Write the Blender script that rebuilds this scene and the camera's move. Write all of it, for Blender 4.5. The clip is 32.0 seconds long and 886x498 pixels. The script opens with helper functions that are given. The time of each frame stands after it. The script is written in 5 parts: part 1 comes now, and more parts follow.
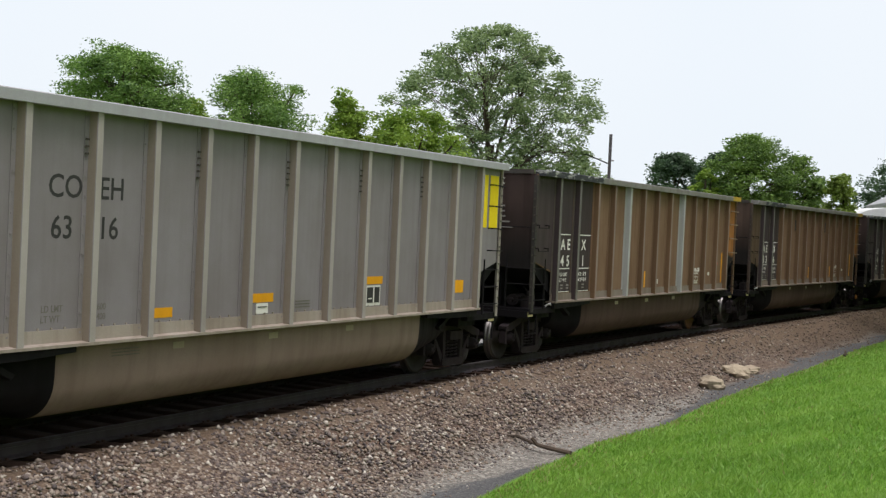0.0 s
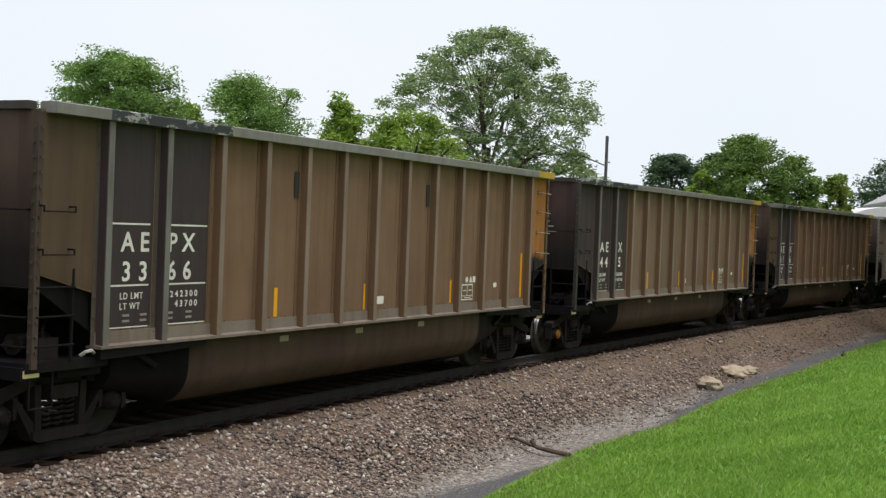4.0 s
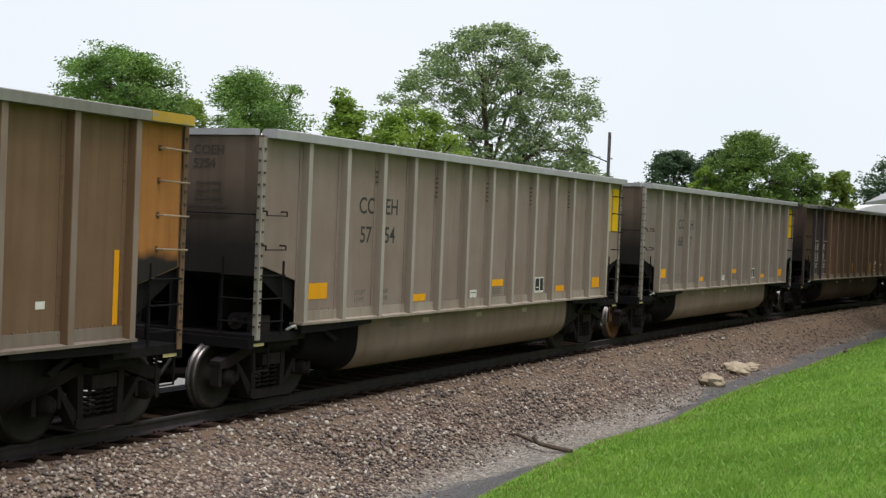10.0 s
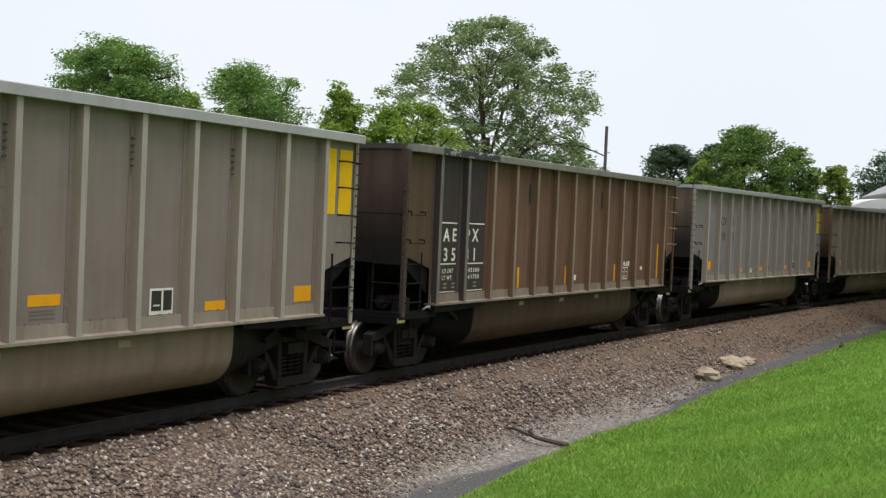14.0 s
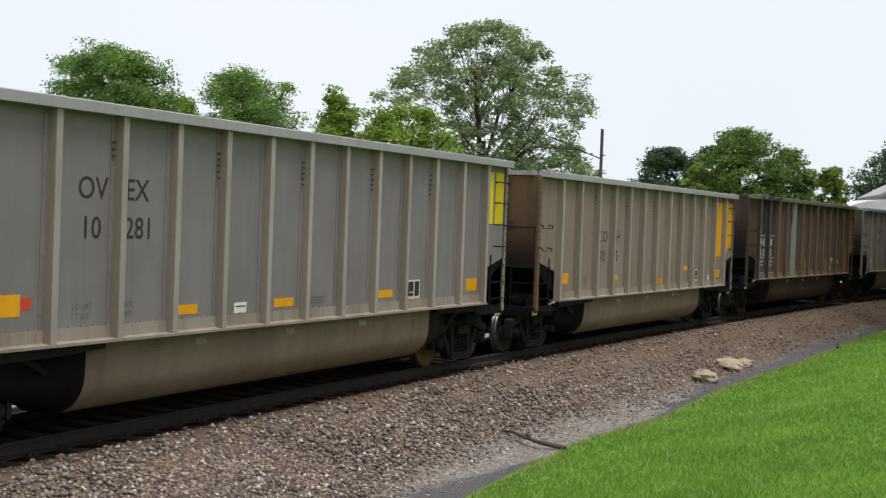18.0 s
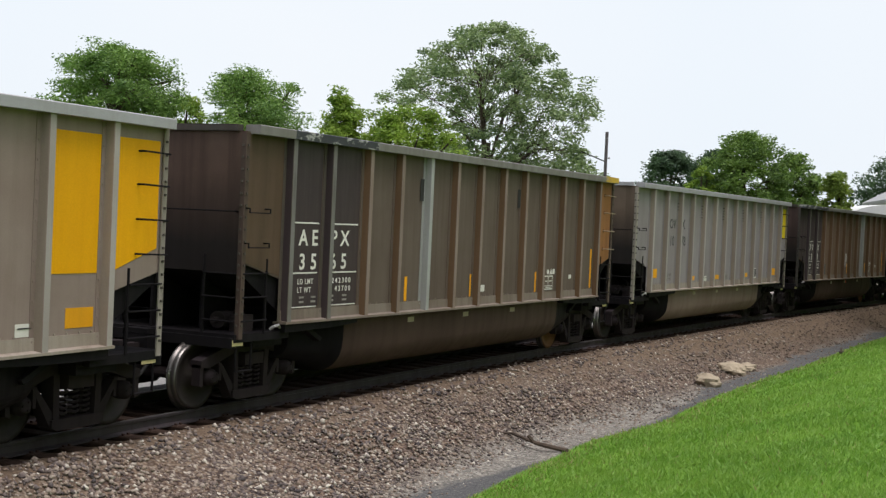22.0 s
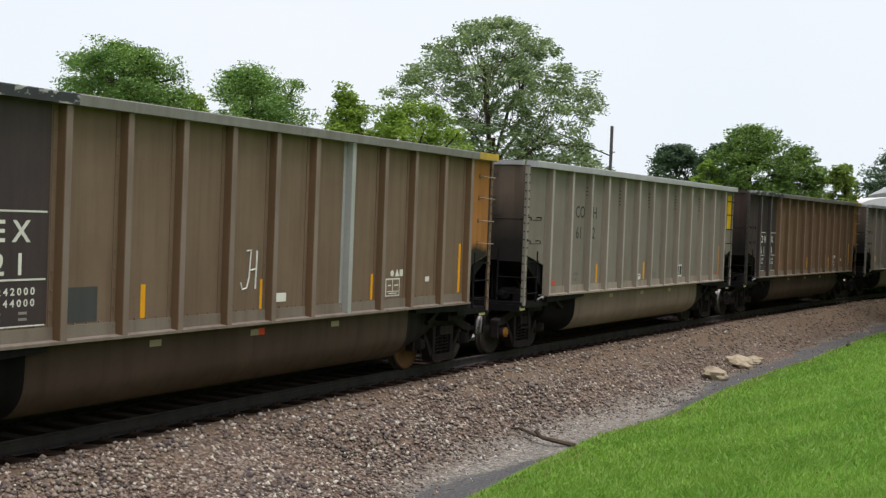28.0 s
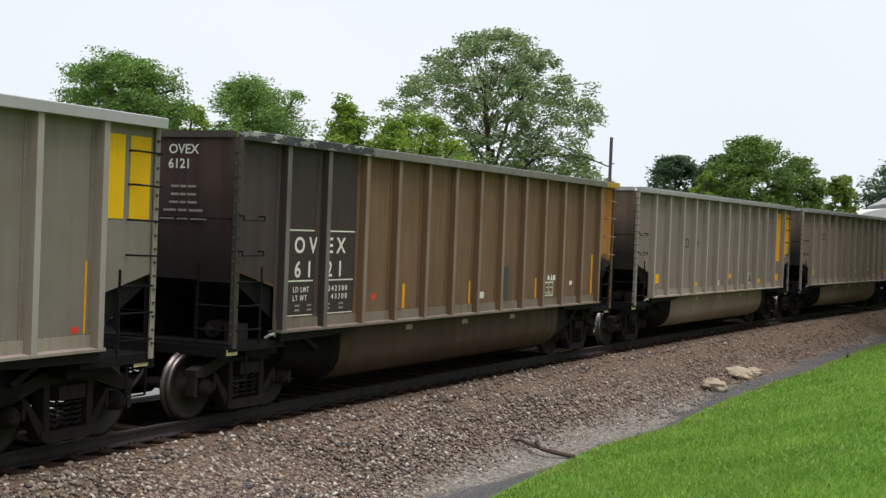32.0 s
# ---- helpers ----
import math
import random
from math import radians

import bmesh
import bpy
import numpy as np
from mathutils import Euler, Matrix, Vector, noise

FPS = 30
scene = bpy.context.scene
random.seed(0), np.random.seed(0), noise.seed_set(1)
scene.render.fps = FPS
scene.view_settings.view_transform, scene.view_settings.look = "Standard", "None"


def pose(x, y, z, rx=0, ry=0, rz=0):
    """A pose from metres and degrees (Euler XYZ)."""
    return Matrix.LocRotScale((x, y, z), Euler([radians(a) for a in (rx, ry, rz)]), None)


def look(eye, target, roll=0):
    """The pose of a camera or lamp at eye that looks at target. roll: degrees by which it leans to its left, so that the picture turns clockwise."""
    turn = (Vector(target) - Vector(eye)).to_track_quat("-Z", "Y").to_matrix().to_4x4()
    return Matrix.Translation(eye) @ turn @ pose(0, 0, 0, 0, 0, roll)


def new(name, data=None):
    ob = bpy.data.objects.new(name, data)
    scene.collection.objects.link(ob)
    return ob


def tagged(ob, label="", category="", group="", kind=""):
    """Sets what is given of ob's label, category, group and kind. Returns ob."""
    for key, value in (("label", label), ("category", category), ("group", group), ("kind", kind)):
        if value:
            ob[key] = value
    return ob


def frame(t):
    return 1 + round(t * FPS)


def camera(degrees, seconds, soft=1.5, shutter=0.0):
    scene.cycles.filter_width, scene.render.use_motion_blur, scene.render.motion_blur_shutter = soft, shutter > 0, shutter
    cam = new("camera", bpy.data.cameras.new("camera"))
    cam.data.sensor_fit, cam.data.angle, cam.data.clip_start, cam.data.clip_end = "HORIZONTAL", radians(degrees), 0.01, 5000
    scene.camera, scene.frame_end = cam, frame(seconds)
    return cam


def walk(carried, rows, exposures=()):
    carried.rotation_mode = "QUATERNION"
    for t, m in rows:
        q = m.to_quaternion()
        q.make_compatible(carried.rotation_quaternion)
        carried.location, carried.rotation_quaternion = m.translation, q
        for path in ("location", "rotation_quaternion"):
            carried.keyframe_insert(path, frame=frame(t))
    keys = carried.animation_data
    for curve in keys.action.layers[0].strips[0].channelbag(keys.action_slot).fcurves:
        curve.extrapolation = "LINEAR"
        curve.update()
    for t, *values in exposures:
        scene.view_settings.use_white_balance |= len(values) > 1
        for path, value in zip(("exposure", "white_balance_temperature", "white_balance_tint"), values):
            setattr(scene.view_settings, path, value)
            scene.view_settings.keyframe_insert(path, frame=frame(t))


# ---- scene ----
EYE = (0.000, -13.243, 2.982)
TURNS = (
    (0, 88.758, -2.580, -60.862), (0.5, 88.606, -2.373, -60.891), (1, 88.691, -2.635, -60.912), (1.5, 88.717, -2.443, -61.262),
    (2, 88.976, -2.681, -61.013), (2.5, 88.986, -2.670, -60.947), (3, 88.885, -2.409, -60.918), (3.5, 88.945, -2.213, -60.979),
    (5.5, 88.728, -1.930, -60.932), (6, 88.508, -2.107, -61.044), (6.5, 88.404, -2.130, -61.143), (7, 88.289, -2.196, -61.241),
    (7.5, 88.359, -1.906, -61.347), (8, 88.494, -2.126, -61.125), (8.5, 88.639, -2.184, -61.029), (9, 88.467, -2.133, -60.979),
    (9.5, 88.571, -2.098, -60.951), (10, 88.720, -2.223, -60.888), (10.5, 88.661, -2.359, -61.037), (11, 88.700, -2.206, -61.061),
    (11.5, 88.804, -2.250, -61.098), (12, 88.701, -2.340, -61.098), (12.5, 88.556, -2.446, -60.878), (13, 88.601, -2.489, -60.911),
    (13.5, 88.546, -2.357, -60.955), (14, 88.442, -2.370, -61.032), (14.5, 88.424, -2.160, -61.076), (15, 88.619, -2.165, -61.265),
    (15.5, 88.631, -2.386, -61.242), (17.5, 88.566, -2.181, -61.268), (18, 88.607, -2.038, -61.199), (18.5, 88.562, -1.999, -61.130),
    (19, 88.716, -2.126, -61.034), (19.5, 88.851, -2.345, -61.062), (20, 88.837, -2.622, -60.875), (20.5, 88.702, -2.435, -61.118),
    (21, 88.639, -2.579, -61.003), (21.5, 88.582, -2.449, -61.070), (22, 88.668, -2.510, -61.026), (22.5, 88.751, -2.568, -60.862),
    (23, 88.910, -2.576, -60.916), (23.5, 88.680, -2.271, -60.615), (24, 88.838, -2.406, -60.618), (24.5, 88.965, -2.359, -60.488),
    (25, 88.959, -1.974, -60.528), (25.5, 89.025, -2.075, -60.732), (27.5, 88.576, -2.073, -60.826), (28, 88.457, -2.097, -60.785),
    (28.5, 88.644, -2.172, -60.859), (29, 88.773, -2.192, -60.726), (29.5, 88.786, -2.350, -60.850), (30, 88.700, -2.333, -60.705),
    (30.5, 88.762, -2.133, -60.859), (31, 88.793, -2.222, -60.996), (31.5, 88.960, -2.190, -60.999), (32, 88.953, -2.109, -60.806),
)
RUN = (
    (0, 0.00), (0.5, 3.80), (1, 7.58), (1.5, 11.31), (2, 15.00), (2.5, 18.71), (3, 22.44), (5.5, 41.20),
    (6, 44.93), (6.5, 48.62), (7, 52.28), (7.5, 55.94), (8, 59.60), (8.5, 63.28), (9, 66.97), (9.5, 70.62),
    (10, 74.27), (10.5, 77.92), (11, 81.56), (11.5, 85.18), (12, 88.78), (12.5, 92.31), (13, 95.73), (13.5, 99.04),
    (14, 102.33), (14.5, 105.62), (15, 108.94), (15.5, 112.28), (17.5, 125.54), (18, 128.84), (18.5, 132.16), (19, 135.49),
    (19.5, 138.81), (20, 142.12), (20.5, 145.42), (21, 148.76), (21.5, 152.14), (22, 155.50), (22.5, 158.83), (23, 162.13),
    (23.5, 165.41), (24, 168.71), (24.5, 171.99), (25, 175.27), (25.5, 178.55), (27.5, 191.50), (28, 194.67), (28.5, 197.87),
    (29, 201.09), (29.5, 204.30), (30, 207.52), (30.5, 210.76), (31, 214.02), (31.5, 217.26), (32, 220.48),
)
# the line of the track: a gentle bend between two straights, and a slight fall
BEND = (-1.888, 0.0774, -0.00105)
LEVEL = (0.279, -0.0028)
BEND_FROM, BEND_TO = 2.0, 68.0


def track_y(x):
    q = np.clip(x, BEND_FROM, BEND_TO)
    return BEND[0] + BEND[1] * q + BEND[2] * q * q + (x - q) * (BEND[1] + 2 * BEND[2] * q)


def track_z(x):
    return LEVEL[0] + LEVEL[1] * np.clip(x, -40.0, 160.0)


LINE_X = np.linspace(-400.0, 460.0, 3441)
LINE_S = np.concatenate([[0.0], np.cumsum(np.hypot(np.diff(LINE_X), np.diff(track_y(LINE_X))))])
LINE_S -= np.interp(0.0, LINE_X, LINE_S)


def track_point(run):
    """The place of the track's centre line so many metres along it."""
    x = float(np.interp(run, LINE_S, LINE_X))
    return Vector((x, float(track_y(x)), float(track_z(x))))


def track_pose(run, reach):
    """The pose of what stands on the rails at two points, reach metres before and behind."""
    a, b = track_point(run - reach), track_point(run + reach)
    d = b - a
    m = (a + b) / 2
    return pose(m.x, m.y, m.z, 0, -math.degrees(math.atan2(d.z, d.xy.length)), math.degrees(math.atan2(d.y, d.x)))


# ---- camera: held in the hand on a grass bank, one standpoint, small turns ----
cam = camera(37.65, 32.0, soft=1.35)
walk(cam, [(t, pose(*EYE, rx, ry, rz)) for t, rx, ry, rz in TURNS])

# ---- light: bright overcast sky, wide soft sun ----
world = bpy.data.worlds.new("overcast_sky")
scene.world = world
world.use_nodes = True
wn, wl = world.node_tree.nodes, world.node_tree.links
sky = wn.new("ShaderNodeTexSky")
sky.sky_type = "NISHITA"
sky.sun_disc = False
sky.sun_elevation, sky.sun_rotation = radians(73), radians(200)
sky.air_density, sky.dust_density, sky.ozone_density = 1.0, 4.0, 1.0
sky_gain = wn.new("ShaderNodeVectorMath")
sky_gain.operation = "SCALE"
sky_gain.inputs["Scale"].default_value = 0.10
wl.new(sky.outputs[0], sky_gain.inputs[0])
cloud = wn.new("ShaderNodeTexNoise")
cloud.inputs["Scale"].default_value = 1.3
cloud.inputs["Detail"].default_value = 4
cloud_ramp = wn.new("ShaderNodeValToRGB")
cloud_ramp.color_ramp.elements[0].position, cloud_ramp.color_ramp.elements[0].color = 0.3, (0.84, 0.925, 1.015, 1)
cloud_ramp.color_ramp.elements[1].position, cloud_ramp.color_ramp.elements[1].color = 0.7, (0.955, 0.99, 1.035, 1)
wl.new(cloud.outputs["Fac"], cloud_ramp.inputs[0])
sky_mix = wn.new("ShaderNodeMix")
sky_mix.data_type = "RGBA"
sky_mix.inputs["Factor"].default_value = 0.95
wl.new(sky_gain.outputs[0], sky_mix.inputs["A"])
wl.new(cloud_ramp.outputs[0], sky_mix.inputs["B"])
wl.new(sky_mix.outputs["Result"], wn["Background"].inputs["Color"])
wn["Background"].inputs["Strength"].default_value = 1.0

sun = new("sun", bpy.data.lights.new("sun", "SUN"))
sun.data.energy, sun.data.angle, sun.data.color = 3.05, radians(34), (1.0, 0.935, 0.965)
sun.matrix_world = look((0, 0, 0), (2.2, 6.0, -21))
scene.view_settings.exposure = 0.0


# ---- materials ----
def material(name, rough=0.6, metal=0.0):
    m = bpy.data.materials.new(name)
    m.use_nodes = True
    b = m.node_tree.nodes["Principled BSDF"]
    b.inputs["Roughness"].default_value, b.inputs["Metallic"].default_value = rough, metal
    return m, m.node_tree.nodes, m.node_tree.links, b


def noise_node(n, l, scale, detail=4.0, stretch=(1, 1, 1), rough=0.6, coord="Object"):
    tc = n.new("ShaderNodeTexCoord")
    mp = n.new("ShaderNodeMapping")
    mp.inputs["Scale"].default_value = stretch
    tx = n.new("ShaderNodeTexNoise")
    tx.inputs["Scale"].default_value, tx.inputs["Detail"].default_value, tx.inputs["Roughness"].default_value = scale, detail, rough
    l.new(tc.outputs[coord], mp.inputs[0])
    l.new(mp.outputs[0], tx.inputs["Vector"])
    return tx.outputs["Fac"]


def ramp(n, l, fac, stops):
    r = n.new("ShaderNodeValToRGB")
    e = r.color_ramp.elements
    while len(e) < len(stops):
        e.new(0.5)
    for k, (p, c) in zip(e, stops):
        k.position, k.color = p, (*c, 1)
    l.new(fac, r.inputs[0])
    return r.outputs[0]


def mixed(n, l, fac, a, b, mode="MIX"):
    x = n.new("ShaderNodeMix")
    x.data_type, x.blend_type = "RGBA", mode
    for sock, v in (("Factor", fac), ("A", a), ("B", b)):
        if isinstance(v, (int, float)):
            x.inputs[sock].default_value = v
        elif isinstance(v, tuple):
            x.inputs[sock].default_value = (*v, 1)
        else:
            l.new(v, x.inputs[sock])
    return x.outputs["Result"]


def bump(n, l, b, fac, strength, dist=0.01):
    k = n.new("ShaderNodeBump")
    k.inputs["Strength"].default_value, k.inputs["Distance"].default_value = strength, dist
    l.new(fac, k.inputs["Height"])
    l.new(k.outputs[0], b.inputs["Normal"])


def weathered(name, clean, dirt, streak, rough=0.55, metal=0.0, amount=0.5, spec=0.2):
    """Painted or bare plate with dust, runs of dirt down the face and fine grain."""
    m, n, l, b = material(name, rough, metal)
    b.inputs["Specular IOR Level"].default_value = spec
    dust = noise_node(n, l, 1.1, 5)
    runs = noise_node(n, l, 1.0, 5, (6, 6, 0.35))
    grain = noise_node(n, l, 60, 3)
    c = ramp(n, l, dust, [(0.32, clean), (0.72, dirt)])
    k = ramp(n, l, runs, [(0.45, (0, 0, 0)), (0.75, (1, 1, 1))])
    f = n.new("ShaderNodeMath")
    f.operation = "MULTIPLY"
    f.inputs[1].default_value = amount
    l.new(k, f.inputs[0])
    c = mixed(n, l, f.outputs[0], c, streak)
    c = mixed(n, l, 0.18, c, ramp(n, l, grain, [(0.3, (0.45, 0.45, 0.45)), (0.7, (1, 1, 1))]), "MULTIPLY")
    info = n.new("ShaderNodeObjectInfo")
    v = n.new("ShaderNodeMapRange")
    v.inputs["To Min"].default_value, v.inputs["To Max"].default_value = 0.9, 1.08
    l.new(info.outputs["Random"], v.inputs["Value"])
    hs = n.new("ShaderNodeHueSaturation")
    l.new(v.outputs[0], hs.inputs["Value"])
    l.new(c, hs.inputs["Color"])
    l.new(hs.outputs[0], b.inputs["Base Color"])
    l.new(ramp(n, l, runs, [(0.2, (rough - 0.1,) * 3), (0.8, (min(1, rough + 0.2),) * 3)]), b.inputs["Roughness"])
    bump(n, l, b, dust, 0.12, 0.02)
    return m


M = {}
M["silver"] = weathered("weathered_aluminium", (0.246, 0.201, 0.186), (0.202, 0.157, 0.139), (0.151, 0.111, 0.091), 0.65, 0.08, 0.25)
M["silver_clean"] = weathered("grey_aluminium", (0.260, 0.233, 0.240), (0.216, 0.188, 0.186), (0.165, 0.133, 0.120), 0.65, 0.08, 0.25)
M["silver_tan"] = weathered("dusty_aluminium", (0.2800, 0.2176, 0.1870), (0.2285, 0.1676, 0.1386), (0.1602, 0.1099, 0.0748), 0.65, 0.08, 0.25)
M["silver_grey"] = weathered("dull_grey_aluminium", (0.2325, 0.2009, 0.1730), (0.1906, 0.1600, 0.1330), (0.1442, 0.1135, 0.0884), 0.65, 0.08, 0.25)
M["brown"] = weathered("brown_grimed_aluminium", (0.1900, 0.1147, 0.0706), (0.1500, 0.0872, 0.0504), (0.0980, 0.0559, 0.0319), 0.7, 0.05, 0.45)
M["brown_red"] = weathered("red_brown_grimed_aluminium", (0.1710, 0.0951, 0.0666), (0.1330, 0.0715, 0.0486), (0.0890, 0.0480, 0.0333), 0.7, 0.05, 0.45)
M["brown_dull"] = weathered("dull_grey_brown_aluminium", (0.138, 0.104, 0.082), (0.112, 0.082, 0.063), (0.078, 0.056, 0.042), 0.7, 0.05, 0.4)
M["brown_pale"] = weathered("tan_grimed_aluminium", (0.2050, 0.1382, 0.0948), (0.1650, 0.1078, 0.0722), (0.1070, 0.0686, 0.0461), 0.7, 0.05, 0.45)
M["chord"] = weathered("pale_aluminium_chord", (0.396, 0.387, 0.406), (0.344, 0.331, 0.337), (0.258, 0.237, 0.228), 0.55, 0.08, 0.3)
M["bright"] = weathered("bare_aluminium", (0.42, 0.42, 0.41), (0.34, 0.33, 0.31), (0.22, 0.19, 0.16), 0.5, 0.15, 0.3)
M["dark"] = weathered("black_painted_plate", (0.045, 0.042, 0.040), (0.07, 0.055, 0.045), (0.035, 0.028, 0.024), 0.55, 0.0, 0.5)
M["black"] = weathered("grimy_black_steel", (0.0105, 0.0094, 0.0110), (0.0165, 0.0138, 0.0145), (0.0083, 0.0072, 0.0075), 0.6, 0.1, 0.4)
M["truck"] = weathered("grimy_cast_steel", (0.0230, 0.0180, 0.0200), (0.0389, 0.0295, 0.0281), (0.0151, 0.0122, 0.0126), 0.7, 0.05, 0.4)
M["rust"] = weathered("rusty_steel", (0.16, 0.075, 0.03), (0.10, 0.05, 0.025), (0.05, 0.03, 0.02), 0.75, 0.2, 0.5)
M["wheel_steel"] = weathered("dark_wheel_steel", (0.022, 0.019, 0.018), (0.036, 0.027, 0.022), (0.015, 0.012, 0.011), 0.6, 0.2, 0.4)
M["yellow"] = weathered("amber_yellow_paint", (0.8800, 0.4161, 0.0048), (0.8140, 0.3705, 0.0060), (0.5500, 0.2622, 0.0144), 0.5, 0.0, 0.2, 0.1)
M["lemon"] = weathered("lemon_yellow_paint", (0.80, 0.60, 0.010), (0.72, 0.52, 0.012), (0.5, 0.36, 0.03), 0.5, 0.0, 0.2)
M["golden"] = weathered("golden_yellow_paint", (0.78, 0.46, 0.008), (0.70, 0.40, 0.010), (0.48, 0.28, 0.02), 0.5, 0.0, 0.25, 0.1)
M["amber"] = weathered("amber_reflective_sheet", (0.80, 0.36, 0.01), (0.70, 0.30, 0.01), (0.45, 0.20, 0.02), 0.45, 0.0, 0.25)
M["white"] = weathered("white_stencil_paint", (0.75, 0.73, 0.68), (0.62, 0.58, 0.5), (0.45, 0.4, 0.33), 0.6, 0.0, 0.3)
M["grey_ink"] = weathered("faded_grey_stencil", (0.14, 0.125, 0.11), (0.17, 0.15, 0.125), (0.12, 0.1, 0.08), 0.6, 0.0, 0.3)
M["black_ink"] = weathered("black_stencil_paint", (0.03, 0.03, 0.03), (0.05, 0.045, 0.04), (0.04, 0.035, 0.03), 0.6, 0.0, 0.3)
M["red"] = weathered("red_tape", (0.7, 0.06, 0.03), (0.6, 0.06, 0.03), (0.4, 0.05, 0.03), 0.5, 0.0, 0.2)
M["rubber"] = weathered("black_rubber", (0.02, 0.02, 0.02), (0.03, 0.028, 0.026), (0.015, 0.015, 0.015), 0.8, 0.0, 0.3)


# ---- mesh helpers ----
def box(bm, x0, x1, y0, y1, z0, z1):
    v = [bm.verts.new((x, y, z)) for x in (x0, x1) for y in (y0, y1) for z in (z0, z1)]
    for f in ((0, 1, 3, 2), (4, 6, 7, 5), (0, 4, 5, 1), (2, 3, 7, 6), (0, 2, 6, 4), (1, 5, 7, 3)):
        bm.faces.new([v[i] for i in f])


def prism(bm, pts, axis, a, b):
    """A polygon of two coordinates drawn out along the third axis from a to b."""
    def at(p, d):
        q = list(p)
        q.insert(axis, d)
        return bm.verts.new(q)
    lo, hi = [at(p, a) for p in pts], [at(p, b) for p in pts]
    bm.faces.new(lo)
    bm.faces.new(hi[::-1])
    for i in range(len(pts)):
        j = (i + 1) % len(pts)
        bm.faces.new((lo[j], lo[i], hi[i], hi[j]))


def rod(bm, p, q, r, seg=6):
    p, q = Vector(p), Vector(q)
    d = (q - p).normalized()
    a = d.orthogonal().normalized()
    c = d.cross(a)
    rings = []
    for o in (p, q):
        rings.append([bm.verts.new(o + (a * math.cos(k * math.tau / seg) + c * math.sin(k * math.tau / seg)) * r) for k in range(seg)])
    for k in range(seg):
        j = (k + 1) % seg
        bm.faces.new((rings[0][k], rings[0][j], rings[1][j], rings[1][k]))
    bm.faces.new(rings[0][::-1])
    bm.faces.new(rings[1])


def tube(bm, pts, r, seg=6):
    """A bar of one piece bent along the points."""
    pts = [Vector(p) for p in pts]
    side = (pts[1] - pts[0]).orthogonal().normalized()
    rings = []
    for k, p in enumerate(pts):
        a = (p - pts[k - 1]).normalized() if k else (pts[1] - p).normalized()
        c = (pts[k + 1] - p).normalized() if k + 1 < len(pts) else a
        d = (a + c).normalized() if (a + c).length > 0.2 else a
        side = side - d * side.dot(d)
        side = side.normalized() if side.length > 0.1 else d.orthogonal().normalized()
        up = d.cross(side)
        rings.append([bm.verts.new(p + (side * math.cos(q * math.tau / seg) + up * math.sin(q * math.tau / seg)) * r) for q in range(seg)])
    for ra, rb in zip(rings, rings[1:]):
        for q in range(seg):
            w = (q + 1) % seg
            bm.faces.new((ra[q], ra[w], rb[w], rb[q]))
    bm.faces.new(rings[0][::-1])
    bm.faces.new(rings[-1])


def lathe(bm, profile, seg=28, mat=None):
    """Profile of (radius, y) turned about the y axis; mat gives a material slot for each band."""
    rings = []
    for r, y in profile:
        rings.append([bm.verts.new((r * math.cos(k * math.tau / seg), y, r * math.sin(k * math.tau / seg))) for k in range(seg)])
    for i in range(len(rings) - 1):
        for k in range(seg):
            j = (k + 1) % seg
            f = bm.faces.new((rings[i][k], rings[i][j], rings[i + 1][j], rings[i + 1][k]))
            f.smooth = True
            if mat:
                f.material_index = mat[i]
    bm.faces.new(rings[0][::-1])
    bm.faces.new(rings[-1])


def sheet(name, bm, *mats):
    bmesh.ops.recalc_face_normals(bm, faces=bm.faces)
    me = bpy.data.meshes.new(name)
    bm.to_mesh(me)
    bm.free()
    for m in mats:
        me.materials.append(M[m])
    return me


def place(name, me, parent, label="", loc=(0, 0, 0), turn=0.0):
    ob = new(name, me)
    ob.parent = parent
    ob.location = loc
    ob.rotation_euler = (0, 0, turn)
    if label:
        ob["label"] = label
    return ob


def part(name, bm, mat, parent, label="", loc=(0, 0, 0)):
    return place(name, sheet(name, bm, *([mat] if isinstance(mat, str) else mat)), parent, label, loc)


STORE = {}


def stored(key, make):
    """One mesh for all the parts that are alike."""
    if key not in STORE:
        STORE[key] = make()
    return STORE[key]


def quads(name, verts, faces, mats, slots=None):
    me = bpy.data.meshes.new(name)
    verts, faces = np.asarray(verts, np.float32), np.asarray(faces, np.int32)
    k = faces.shape[1]
    me.vertices.add(len(verts))
    me.vertices.foreach_set("co", verts.ravel())
    me.loops.add(faces.size)
    me.loops.foreach_set("vertex_index", faces.ravel())
    me.polygons.add(len(faces))
    me.polygons.foreach_set("loop_start", np.arange(0, faces.size, k, dtype=np.int32))
    for m in mats:
        me.materials.append(m)
    if slots is not None:
        me.polygons.foreach_set("material_index", np.asarray(slots, np.int32))
    me.update(calc_edges=True)
    return me


# ---- ground: far lot, ballast shoulder, ditch and grass bank in one sheet ----
# below y -15.5 the rise is unseen, added to block low sky light
PROFILE = ((-400, 14.0), (-70, 12.0), (-36, 8.6), (-22, 4.3), (-15.5, 1.95), (-13.2, 1.30), (-9.5, 0.42), (-6.6, -0.33), (-5.35, -0.60), (-4.9, -0.66), (-4.4, -0.64),
           (-3.5, -0.52), (-2.4, -0.32), (-1.9, -0.19), (-1.45, -0.150), (-1.27, -0.150), (-1.08, -0.178), (-0.93, -0.215), (-0.8, -0.228), (0.8, -0.225), (1.3, -0.19), (1.9, -0.20), (2.8, -0.36), (3.6, -0.55), (5.0, -0.62), (30, -0.6), (90, -0.5), (600, -0.3))


def bank_shift(x):
    """The ditch draws nearer to the track along the line."""
    return np.interp(x, BANK_X, BANK_SHIFT)


